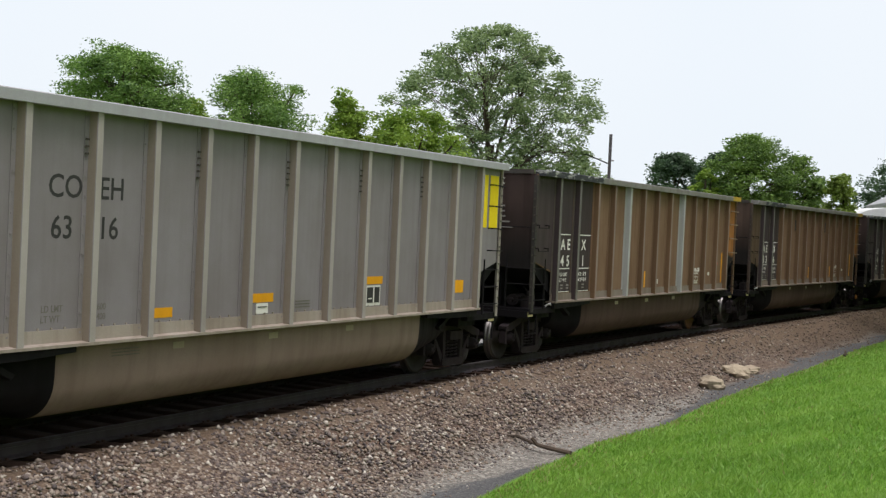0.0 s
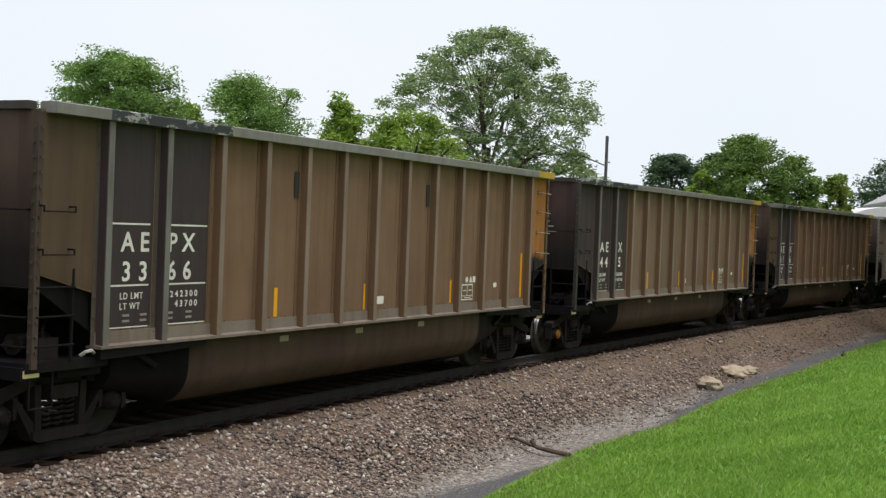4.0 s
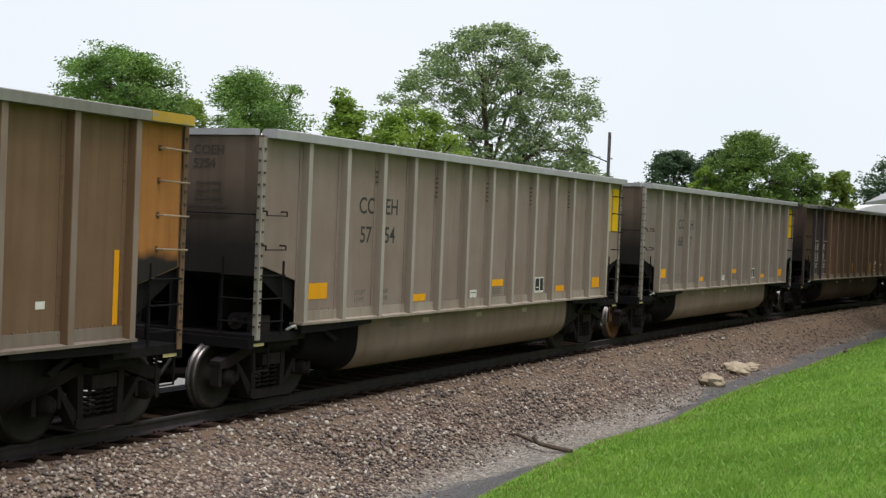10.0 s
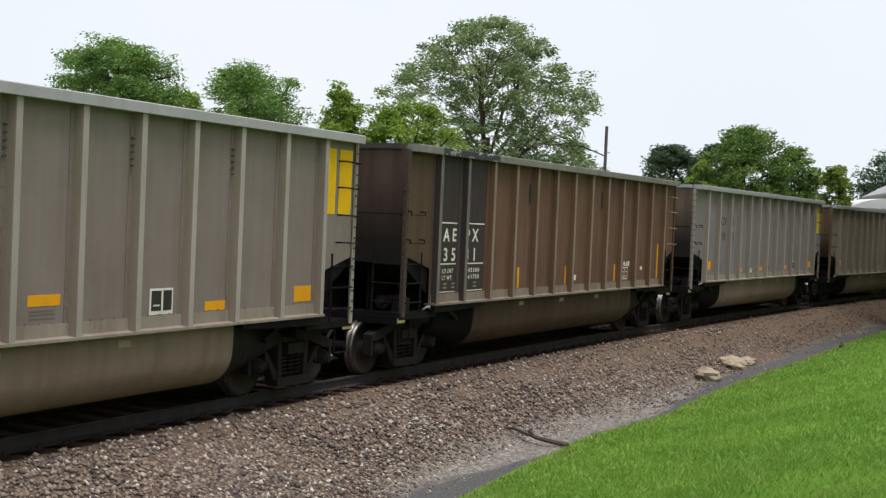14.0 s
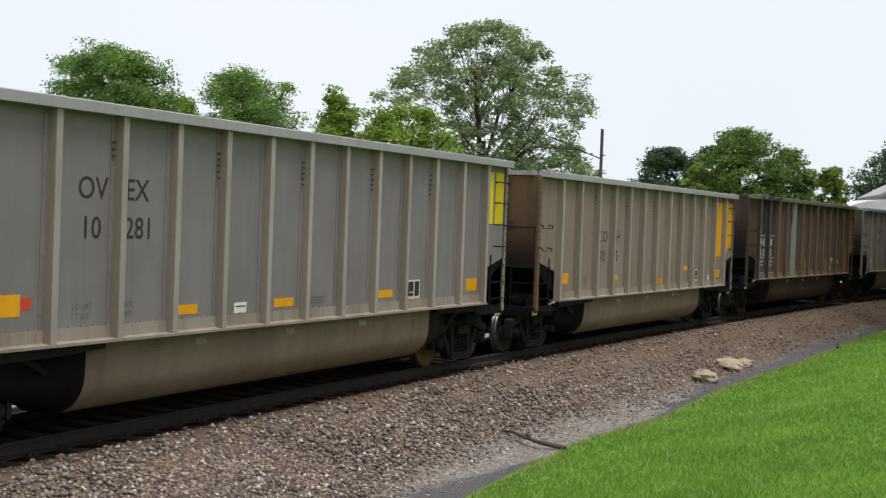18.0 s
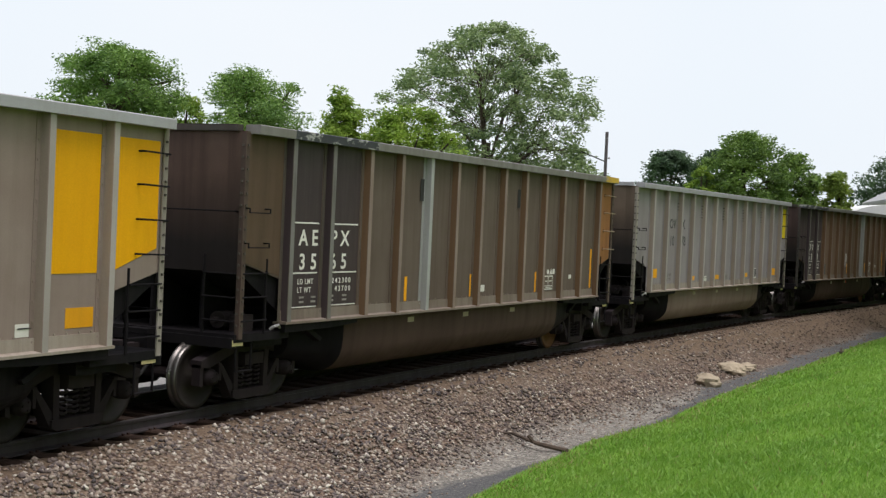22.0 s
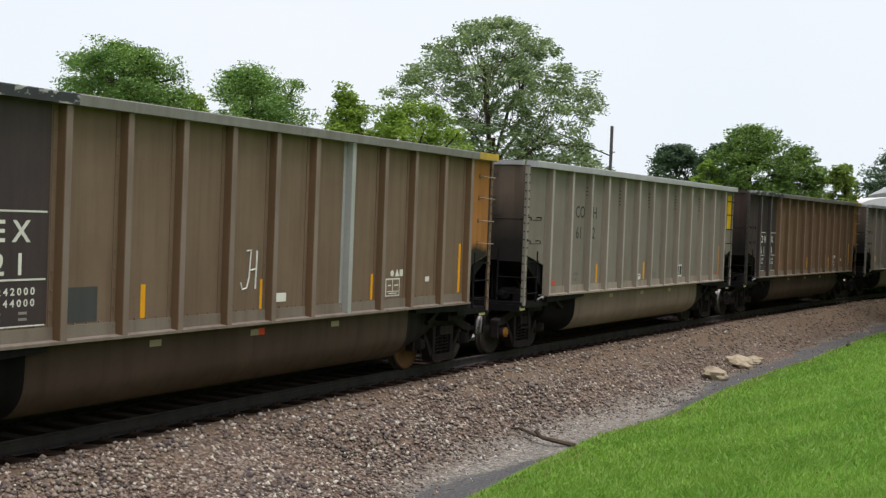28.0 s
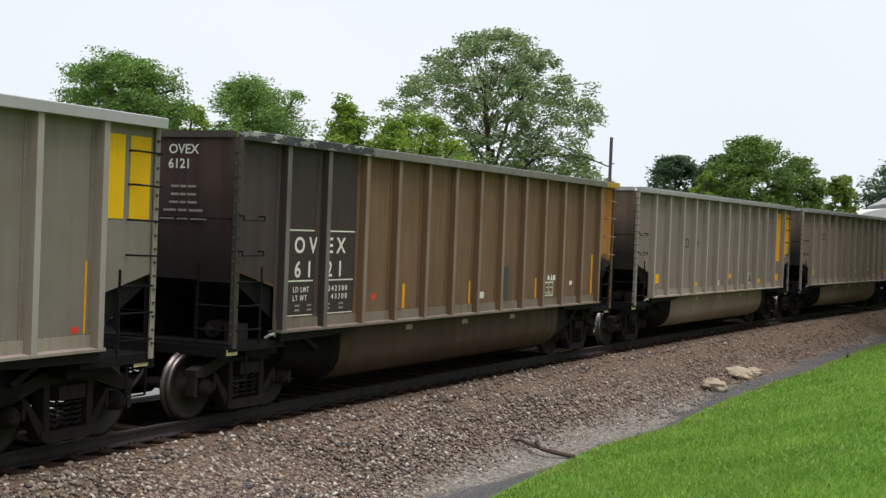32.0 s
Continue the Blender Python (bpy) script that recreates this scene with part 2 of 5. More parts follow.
BANK_X = (12, 14, 17, 20, 23, 26, 30, 36, 43)
BANK_SHIFT = (-0.45, -0.34, -0.07, 0.20, 0.0, 0.28, 0.46, 0.46, 0.68)
# how far wet mud and pale grit reach from the grass edge, along the line
MUD_X = (12, 15, 16.2, 17.6, 20, 23.5, 26, 28.5, 32, 34, 39, 43)
MUD = (0.9, 0.8, 0.45, 0.12, 0.03, 0.30, 0.28, 0.65, 0.78, 0.62, 1.0, 0.8)
GRIT_X = (12, 16, 18, 20, 22, 24, 27, 30, 34, 43)
GRIT = (0.9, 1.1, 1.25, 1.0, 1.25, 1.2, 0.95, 0.75, 0.7, 0.9)


def ground_height(x, y):
    """The profile keeps to the track on one side and to the foot of the grass bank on the other."""
    x, y = np.asarray(x, float), np.asarray(y, float)
    ty = track_y(x)
    q = np.clip(x, BEND_FROM, BEND_TO)
    foot = -4.4 + bank_shift(x) + (ty - track_y(q))
    top = np.maximum(ty - 1.9, foot + 0.3)
    bank = y - (ty - track_y(q)) - bank_shift(x) * np.interp(y, [-11, -8], [0, 1])
    k = np.clip((y - foot) / (top - foot), 0, 1)
    prof = np.where(y > top, y - ty, np.where(y < foot, bank, -4.4 + 2.5 * k))
    return np.interp(prof, [p[0] for p in PROFILE], [p[1] for p in PROFILE]) + track_z(x) * k


def in_band(n, l, pos_y, lo, hi, soft):
    a = n.new("ShaderNodeMapRange")
    a.inputs["From Min"].default_value, a.inputs["From Max"].default_value = lo - soft, lo + soft
    b = n.new("ShaderNodeMapRange")
    b.inputs["From Min"].default_value, b.inputs["From Max"].default_value = hi + soft, hi - soft
    l.new(pos_y, a.inputs["Value"])
    l.new(pos_y, b.inputs["Value"])
    k = n.new("ShaderNodeMath")
    k.operation = "MULTIPLY"
    l.new(a.outputs[0], k.inputs[0])
    l.new(b.outputs[0], k.inputs[1])
    return k.outputs[0]


STONE_TONES = [(0.0, (0.045, 0.036, 0.035)), (0.2, (0.105, 0.084, 0.078)), (0.45, (0.165, 0.132, 0.112)), (0.66, (0.225, 0.168, 0.122)), (0.88, (0.295, 0.252, 0.205)), (1.0, (0.58, 0.53, 0.44))]


def ground_material():
    m, n, l, b = material("ground_soil", 0.95)
    tc = n.new("ShaderNodeTexCoord")
    sep = n.new("ShaderNodeSeparateXYZ")
    l.new(tc.outputs["Object"], sep.inputs[0])
    wob = noise_node(n, l, 0.8, 5)

    def sum_of(op, a, b, c=None):
        k = n.new("ShaderNodeMath")
        k.operation = op
        for sock, v in zip(k.inputs, (a, b, c)):
            if isinstance(v, (int, float)):
                sock.default_value = v
            elif v is not None:
                l.new(v, sock)
        return k.outputs[0]
    # metres from the track's centre line
    bent = sum_of("MINIMUM", sum_of("MAXIMUM", sep.outputs[0], BEND_FROM), BEND_TO)
    line = sum_of("MULTIPLY_ADD", bent, sum_of("MULTIPLY_ADD", bent, BEND[2], BEND[1]), BEND[0])
    beyond = sum_of("SUBTRACT", sep.outputs[0], bent)
    line = sum_of("MULTIPLY_ADD", beyond, sum_of("MULTIPLY_ADD", bent, 2 * BEND[2], BEND[1]), line)
    off = sum_of("SUBTRACT", sep.outputs[1], line)
    off_rough = sum_of("ADD", off, sum_of("MULTIPLY_ADD", wob, 1.1, -0.55))
    add = n.new("ShaderNodeMath")
    add.operation = "MULTIPLY_ADD"
    add.inputs[1].default_value = 1.1
    l.new(wob, add.inputs[0])
    l.new(sep.outputs[1], add.inputs[2])
    shift = n.new("ShaderNodeMath")
    shift.operation = "SUBTRACT"
    shift.inputs[1].default_value = 0.55
    l.new(add.outputs[0], shift.inputs[0])
    y0 = shift.outputs[0]
    reach = n.new("ShaderNodeMapRange")
    reach.inputs["From Min"].default_value, reach.inputs["From Max"].default_value = 12, 43
    l.new(sep.outputs[0], reach.inputs["Value"])

    def table(xs, ys):
        """A number that changes along the line, read off a ramp."""
        r = ramp(n, l, reach.outputs[0], [((p - 12) / 31, ((q + 1) / 3,) * 3) for p, q in zip(xs, ys)])
        k = n.new("ShaderNodeMath")
        k.operation = "MULTIPLY_ADD"
        k.inputs[1].default_value, k.inputs[2].default_value = 3.0, -1.0
        l.new(r, k.inputs[0])
        return k
    along = table(BANK_X, BANK_SHIFT)

    def moved(v):
        k = n.new("ShaderNodeMath")
        k.operation = "SUBTRACT"
        l.new(v, k.inputs[0])
        l.new(along.outputs[0], k.inputs[1])
        return k.outputs[0]
    y, plain = moved(y0), moved(sep.outputs[1])
    fine, big = noise_node(n, l, 26, 6), noise_node(n, l, 0.7, 4)
    cell = n.new("ShaderNodeTexVoronoi")
    cell.inputs["Scale"].default_value = 24
    l.new(tc.outputs["Object"], cell.inputs["Vector"])
    tone = n.new("ShaderNodeSeparateColor")
    l.new(cell.outputs["Color"], tone.inputs[0])
    gravel = ramp(n, l, tone.outputs[0], STONE_TONES)
    gap = ramp(n, l, cell.outputs["Distance"], [(0.35, (1, 1, 1)), (0.75, (0.35, 0.3, 0.28))])
    gravel = mixed(n, l, 1.0, gravel, gap, "MULTIPLY")
    gravel = mixed(n, l, ramp(n, l, big, [(0.4, (0, 0, 0)), (0.7, (0.45, 0.45, 0.45))]), gravel, (0.15, 0.092, 0.06))
    far_x = n.new("ShaderNodeMapRange")
    far_x.inputs["From Min"].default_value, far_x.inputs["From Max"].default_value, far_x.inputs["To Max"].default_value = 24, 46, 0.75
    l.new(sep.outputs[0], far_x.inputs["Value"])
    gravel = mixed(n, l, far_x.outputs[0], gravel, ramp(n, l, fine, [(0.3, (0.075, 0.053, 0.038)), (0.7, (0.16, 0.115, 0.083))]))
    grit = mixed(n, l, 0.5, ramp(n, l, fine, [(0.3, (0.10, 0.096, 0.086)), (0.7, (0.27, 0.262, 0.23))]), ramp(n, l, tone.outputs[1], [(0.0, (0.05, 0.043, 0.04)), (0.6, (0.23, 0.195, 0.16)), (1.0, (0.5, 0.46, 0.39))]))
    mud = ramp(n, l, fine, [(0.3, (0.055, 0.055, 0.055)), (0.55, (0.11, 0.108, 0.105)), (0.75, (0.2, 0.19, 0.175))])
    turf = ramp(n, l, big, [(0.3, (0.11, 0.22, 0.026)), (0.7, (0.14, 0.26, 0.032))])
    # oily track bed, near-black to paint in the shade under the train
    bed_shade = ramp(n, l, fine, [(0.3, (0.009, 0.008, 0.008)), (0.7, (0.018, 0.016, 0.016))])
    lot = ramp(n, l, fine, [(0.3, (0.15, 0.145, 0.135)), (0.7, (0.33, 0.32, 0.30))])
    fines = ramp(n, l, fine, [(0.3, (0.075, 0.052, 0.036)), (0.7, (0.20, 0.145, 0.10))])
    spread_out = n.new("ShaderNodeMapRange")
    spread_out.inputs["From Min"].default_value, spread_out.inputs["From Max"].default_value, spread_out.inputs["To Max"].default_value = 18, 45, 0.9
    l.new(sep.outputs[0], spread_out.inputs["Value"])
    y_fine = n.new("ShaderNodeMath")
    l.new(off_rough, y_fine.inputs[0])
    l.new(spread_out.outputs[0], y_fine.inputs[1])
    gravel = mixed(n, l, in_band(n, l, y_fine.outputs[0], -1.9, 0.6, 0.35), gravel, fines)
    def from_edge(tab, soft):
        """One within so many metres of the grass edge."""
        d = n.new("ShaderNodeMath")
        d.operation = "SUBTRACT"
        l.new(tab.outputs[0], d.inputs[0])
        l.new(y, d.inputs[1])
        k = n.new("ShaderNodeMapRange")
        k.inputs["From Min"].default_value, k.inputs["From Max"].default_value = 5.36 - soft, 5.36 + soft
        l.new(d.outputs[0], k.inputs["Value"])
        return k.outputs[0]
    c = mixed(n, l, from_edge(table(GRIT_X, GRIT), 0.25), gravel, grit)
    c = mixed(n, l, from_edge(table(MUD_X, MUD), 0.10), c, mud)
    c = mixed(n, l, in_band(n, l, plain, -900, -5.32, 0.05), c, turf)
    c = mixed(n, l, in_band(n, l, off_rough, 2.9, 24, 0.3), c, lot)
    # the painted under-train shade narrows on the far side further along the line
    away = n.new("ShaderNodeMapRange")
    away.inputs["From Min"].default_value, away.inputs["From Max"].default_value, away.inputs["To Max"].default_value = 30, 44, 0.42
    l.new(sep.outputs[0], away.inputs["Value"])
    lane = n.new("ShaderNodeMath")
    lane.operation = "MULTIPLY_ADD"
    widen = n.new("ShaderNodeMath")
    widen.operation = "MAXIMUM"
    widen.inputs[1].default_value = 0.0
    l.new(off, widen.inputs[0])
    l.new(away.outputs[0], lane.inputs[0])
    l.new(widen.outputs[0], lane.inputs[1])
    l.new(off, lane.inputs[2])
    c = mixed(n, l, in_band(n, l, lane.outputs[0], -0.74, 3.2, 0.08), c, bed_shade)
    c = mixed(n, l, in_band(n, l, off_rough, 24, 2000, 0.8), c, turf)
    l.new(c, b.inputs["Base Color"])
    bump(n, l, b, fine, 0.8, 0.03)
    return m


M["ground"] = ground_material()
gx = np.unique(np.concatenate([np.linspace(-800, -60, 12), np.linspace(-60, 0, 61), np.linspace(0, 80, 161), np.linspace(80, 90, 11), np.linspace(90, 240, 40), np.linspace(240, 1500, 16)]))
gy = np.unique(np.concatenate([np.array([p[0] for p in PROFILE], float), np.linspace(-16, 6, 177), np.linspace(6, 60, 19)]))
GX, GY = np.meshgrid(gx, gy, indexing="ij")
GZ = ground_height(GX, GY)
rough_ground = np.array([noise.noise((x * 0.45, y * 0.7, 3.0)) for x, y in zip(GX.ravel(), GY.ravel())]).reshape(GX.shape)
GZ = GZ + rough_ground * np.where((GY < -5.6) | (GY > 4), 0.07, np.where(GY < track_y(GX) - 1.9, 0.035, 0.0))
idx = np.arange(GX.size).reshape(GX.shape)
gf = np.stack([idx[:-1, :-1], idx[1:, :-1], idx[1:, 1:], idx[:-1, 1:]], -1).reshape(-1, 4)
ground = new("ground", quads("ground", np.stack([GX, GY, GZ], -1).reshape(-1, 3), gf, [M["ground"]]))
tagged(ground, "gravel shoulder, ditch and grass bank beside the railway", "ground", kind="structure")


# ---- track ----
def rail_profile():
    return [(-0.075, -0.17), (0.075, -0.17), (0.075, -0.155), (0.012, -0.13), (0.010, -0.045), (0.036, -0.035), (0.037, -0.006), (0.028, 0.0),
            (-0.028, 0.0), (-0.037, -0.006), (-0.036, -0.035), (-0.010, -0.045), (-0.012, -0.13), (-0.075, -0.155)]


M["tread"] = weathered("worn_wheel_tread", (0.1694, 0.1617, 0.1540), (0.1232, 0.1078, 0.0952), (0.0770, 0.0644, 0.0553), 0.28, 0.8, 0.3)
M["rail_side"] = weathered("dull_rail_steel", (0.055, 0.050, 0.056), (0.068, 0.055, 0.054), (0.04, 0.030, 0.028), 0.5, 0.4, 0.5)
M["rail_head"] = weathered("dull_rail_head", (0.06, 0.058, 0.058), (0.085, 0.075, 0.07), (0.04, 0.034, 0.03), 0.55, 0.3, 0.4)
M["plate_rust"] = weathered("dark_rusty_plate", (0.06, 0.034, 0.024), (0.04, 0.025, 0.02), (0.025, 0.017, 0.014), 0.8, 0.1, 0.5)
M["tie"] = weathered("dusty_creosoted_oak", (0.034, 0.021, 0.015), (0.055, 0.036, 0.026), (0.02, 0.013, 0.010), 0.9, 0.0, 0.5)
track = tagged(new("railway_track"), "steel rails spiked to dark timber ties in ballast", "railway track", kind="structure")
for side in (-1, 1):
    bm = bmesh.new()
    rings = []
    for run in np.concatenate([np.linspace(-330, 0, 34), np.arange(1.5, 72, 1.5), np.linspace(74, 440, 38)]):
        m = track_pose(float(run), 1.0)
        rings.append([bm.verts.new(m @ Vector((0, side * 0.755 + p, q))) for p, q in rail_profile()])
    for ra, rb in zip(rings, rings[1:]):
        for k in range(len(ra)):
            w = (k + 1) % len(ra)
            bm.faces.new((ra[k], ra[w], rb[w], rb[k])).material_index = 1 if k == 7 else 0
    part("rail", bm, ["rail_side", "rail_head"], track, "worn steel rail with a dull web")


def tie_mesh():
    bm = bmesh.new()
    box(bm, -0.115, 0.115, -1.29, 1.29, -0.36, -0.162)
    bmesh.ops.bevel(bm, geom=bm.edges[:], offset=0.012, segments=1, affect="EDGES")
    return sheet("tie", bm, "tie")


def tie_plate_mesh():
    bm = bmesh.new()
    for s in (-1, 1):
        box(bm, -0.09, 0.09, s * 0.755 - 0.17, s * 0.755 + 0.17, -0.174, -0.160)
        for a in (-0.05, 0.05):
            for d in (-0.1, 0.1):
                box(bm, a - 0.015, a + 0.015, s * 0.755 + d - 0.015, s * 0.755 + d + 0.015, -0.165, -0.135)
    return sheet("tie_plates", bm, "plate_rust")


for k in ("rail_head", "tie", "ground", "black", "truck", "rail_side"):
    M[k].node_tree.nodes["Principled BSDF"].inputs["Specular IOR Level"].default_value = 0.07
tm, pm = tie_mesh(), tie_plate_mesh()
for k in range(290):
    m = track_pose(-24 + k * 0.535, 0.3)
    t_ob = place("tie", tm, track, "", m.translation, m.to_euler().z + random.uniform(-0.008, 0.008))
    if 55 < k < 150:
        place("tie_plates", pm, t_ob)


# ---- coal car ----
HALF, TOP, SILL, FACE, SKIN = 7.25, 4.18, 1.275, 1.62, 1.50
STAKES = [-6.185, -5.135, -4.045, -3.036, -2.020, -1.010, 0.0, 1.010, 2.020, 3.036, 4.045, 5.135, 6.185]
# the marks are set out from these bay lines and move with their bays
BAY_LINES = [-6.135, -5.06, -3.92, -2.885, -1.875, -0.85, 0.15, 1.15, 2.14, 3.12, 4.11, 5.18, 6.14]


NUDGE = {"6857": 0.10, "5754": 0.08}
LOWER = {"7075": 0.09}
NUMBER_OF = {}


def in_bay(x, car):
    x += NUDGE.get(NUMBER_OF[car.name], 0.0) - 0.05
    return x + float(np.interp(x, BAY_LINES, [q - p for p, q in zip(BAY_LINES, STAKES)]))


def true_height(z):
    """Heights drawn with a side sill at 1.275 and a chord at 4.18, brought to their true height over the rails."""
    return z * 0.9176 if z < SILL else 1.170 + (z - SILL) * 0.937
TRUCK = 6.30


def side_sheet_mesh(mat, s):
    """Side plate with the stepped cut-outs over the end platforms."""
    bm = bmesh.new()
    e = HALF - 0.04
    pts = [(-e, 2.20), (-6.25, 1.94), (-6.25, SILL + 0.02), (6.25, SILL + 0.02), (6.25, 1.94), (e, 2.20), (e, TOP - 0.1), (-e, TOP - 0.1)]
    prism(bm, pts, 1, s * SKIN, s * (SKIN - 0.02))
    return sheet("side_sheet", bm, mat)


# leading flank of a stake: dirt plus painted shade; its face: wear plus painted light
STAKE_SIDES = {"silver": ("stake_dirt_shade", "stake_pale"), "brown": ("stake_brown", "stake_worn"), "dark": ("dark_bay", "stake_grey")}


def stake_mesh(mat, s):
    """Hat-section stake with flanges and a shoe on the sill."""
    bm = bmesh.new()
    z0, z1 = SILL + 0.03, TOP - 0.13
    a, b = s * SKIN, s * FACE
    hat = [(-0.13, a), (-0.13, a + s * 0.010), (-0.066, a + s * 0.010), (-0.053, b - s * 0.008), (-0.046, b), (0.046, b), (0.053, b - s * 0.008), (0.066, a + s * 0.010), (0.13, a + s * 0.010), (0.13, a)]
    prism(bm, hat, 2, z0, z1)
    bm.normal_update()
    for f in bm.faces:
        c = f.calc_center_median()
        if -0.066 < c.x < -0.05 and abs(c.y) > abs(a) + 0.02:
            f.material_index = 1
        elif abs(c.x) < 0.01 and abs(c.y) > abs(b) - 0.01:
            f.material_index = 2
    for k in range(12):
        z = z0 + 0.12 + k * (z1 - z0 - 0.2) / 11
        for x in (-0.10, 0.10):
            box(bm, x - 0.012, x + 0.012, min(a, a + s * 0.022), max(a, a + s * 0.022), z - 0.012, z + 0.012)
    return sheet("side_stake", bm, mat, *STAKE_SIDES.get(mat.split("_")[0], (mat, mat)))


def chord_mesh(mat, s, x0, x1):
    bm = bmesh.new()
    prism(bm, [(s * 1.42, TOP - 0.13), (s * 1.66, TOP - 0.135), (s * 1.665, TOP - 0.012), (s * 1.65, TOP), (s * 1.44, TOP), (s * 1.42, TOP - 0.02)], 0, x0, x1)
    return sheet("top_chord", bm, mat)


def sill_mesh(mat, s):
    bm = bmesh.new()
    prism(bm, [(s * 1.40, SILL), (s * 1.628, SILL), (s * 1.628, SILL + 0.035), (s * 1.525, SILL + 0.05), (s * 1.520, SILL + 0.2), (s * 1.502, SILL + 0.2), (s * 1.502, SILL + 0.03), (s * 1.40, SILL + 0.03)], 0, -6.27, 6.27)
    for k in range(60):
        x = -6.0 + k * 0.2034
        if min(abs(x - q) for q in STAKES) > 0.17:
            box(bm, x - 0.012, x + 0.012, min(s * 1.502, s * 1.515), max(s * 1.502, s * 1.515), SILL + 0.205, SILL + 0.227)
    return sheet("side_sill", bm, mat)


def end_sheet_mesh(mat, e):
    bm = bmesh.new()
    box(bm, min(e * (HALF - 0.06), e * (HALF - 0.03)), max(e * (HALF - 0.06), e * (HALF - 0.03)), -1.50, 1.50, 2.05, TOP - 0.1)
    return sheet("end_sheet", bm, mat)


def corner_post_mesh(mat, e, s):
    bm = bmesh.new()
    x, y = e * HALF, s * 1.535
    prism(bm, [(x, y), (x - e * 0.085, y), (x - e * 0.085, y - s * 0.02), (x - e * 0.02, y - s * 0.02), (x - e * 0.02, y - s * 0.075), (x, y - s * 0.075)], 2, 1.1, TOP - 0.13)
    plain = set(bm.faces)
    for k in range(16):
        z = 1.3 + k * 0.172
        box(bm, x - e * 0.045 - 0.016, x - e * 0.045 + 0.016, min(y, y + s * 0.018), max(y, y + s * 0.018), z - 0.016, z + 0.016)
        box(bm, min(x, x + e * 0.018), max(x, x + e * 0.018), y - s * 0.045 - 0.016, y - s * 0.045 + 0.016, z - 0.016, z + 0.016)
    for f in bm.faces:
        f.material_index = 0 if f in plain else 1
    return sheet("corner_post", bm, mat, "rivet_dark")


def slope_sheet_mesh(e):
    bm = bmesh.new()
    prism(bm, [(e * (HALF - 0.05), 2.12), (e * (HALF - 0.05), 2.06), (e * 5.05, 0.92), (e * 5.0, 0.98)], 1, -1.43, 1.43)
    return sheet("slope_sheet", bm, "black")


def gusset_mesh(pts, half):
    bm = bmesh.new()
    prism(bm, pts, 1, -half, half)
    return sheet("gusset", bm, "black")


def add_gussets(car, e):
    """Upright plates that carry the inclined end floor."""
    kinds = (((-0.7, 0.7), [(e * 7.0, 1.95), (e * 7.0, 1.2), (e * 5.6, 1.2)], 0.02), ((0.0,), [(e * 7.2, 2.06), (e * 7.2, 1.1), (e * 5.2, 1.0)], 0.02),
             ((-1.44, 1.44), [(e * 7.19, 2.2), (e * 6.15, 1.95), (e * 6.15, 1.4), (e * 7.19, 2.06)], 0.01))
    for k, (ys, pts, half) in enumerate(kinds):
        for y in ys:
            place("gusset", stored(("gusset", e, k), lambda: gusset_mesh(pts, half)), car, "", (0, y, 0))

    def brace():
        bm = bmesh.new()
        box(bm, min(e * 6.05, e * 6.12), max(e * 6.05, e * 6.12), -1.42, 1.42, 1.05, 1.6)
        return sheet("cross_brace", bm, "black")
    place("cross_brace", stored(("brace", e), brace), car)


def platform_mesh(e):
    bm = bmesh.new()
    a, b = sorted((e * 6.0, e * 7.3))
    box(bm, a, b, -1.5, 1.5, 1.12, 1.17)
    c, d = sorted((e * 7.16, e * 7.34))
    box(bm, c, d, -1.48, 1.48, 0.97, 1.12)
    for s in (-1, 1):
        y0, y1 = sorted((s * 1.42, s * 1.5))
        box(bm, a, b, y0, y1, 1.05, 1.12)
    return sheet("end_platform", bm, "black")


def tub_mesh(mat, s):
    """One long rounded trough under the floor, with inclined dark ends."""
    bm = bmesh.new()
    prof = [(1.46, 1.27), (1.46, 1.05), (1.455, 0.90)] + [(0.93 + 0.52 * math.cos(a), 0.86 - 0.52 * math.sin(a)) for a in [radians(11.25 * k) for k in range(1, 9)]] + [(0.5, 0.34), (0.3, 0.45), (0.22, 0.98), (0.22, 1.27)]
    rings = []
    for x, k, top in ((-5.75, 0.5, 1.12), (-4.46, 0.93, 1.27), (-4.44, 1.0, 1.27), (4.20, 1.0, 1.27), (5.3, 0.55, 1.12)):
        ring = []
        for y, z in prof:
            yy = 0.6 + (y - 0.6) * (0.84 if k < 1 else 1)
            ring.append(bm.verts.new((x, s * yy, 1.27 - (1.27 - z) * k if k > 0.9 else 1.12 - (1.27 - z) * k)))
        rings.append(ring)
    for i in range(4):
        for j in range(len(prof) - 1):
            f = bm.faces.new((rings[i][j], rings[i][j + 1], rings[i + 1][j + 1], rings[i + 1][j]))
            f.smooth = True
            f.material_index = 0 if i == 2 else 1
    bm.faces.new(rings[0]).material_index = 1
    bm.faces.new(rings[-1][::-1]).material_index = 1
    return sheet("tub", bm, mat, "black")


def floor_mesh():
    bm = bmesh.new()
    box(bm, -6.1, 6.1, -1.42, 1.42, 1.29, 1.33)
    return sheet("floor_plate", bm, "black")


def center_sill_mesh():
    bm = bmesh.new()
    box(bm, -7.5, 7.5, -0.2, 0.2, 0.72, 1.16)
    for e in (-1, 1):
        a, b = sorted((e * 5.95, e * 6.65))
        box(bm, a, b, -1.35, 1.35, 0.93, 1.12)
    return sheet("center_sill", bm, "black")


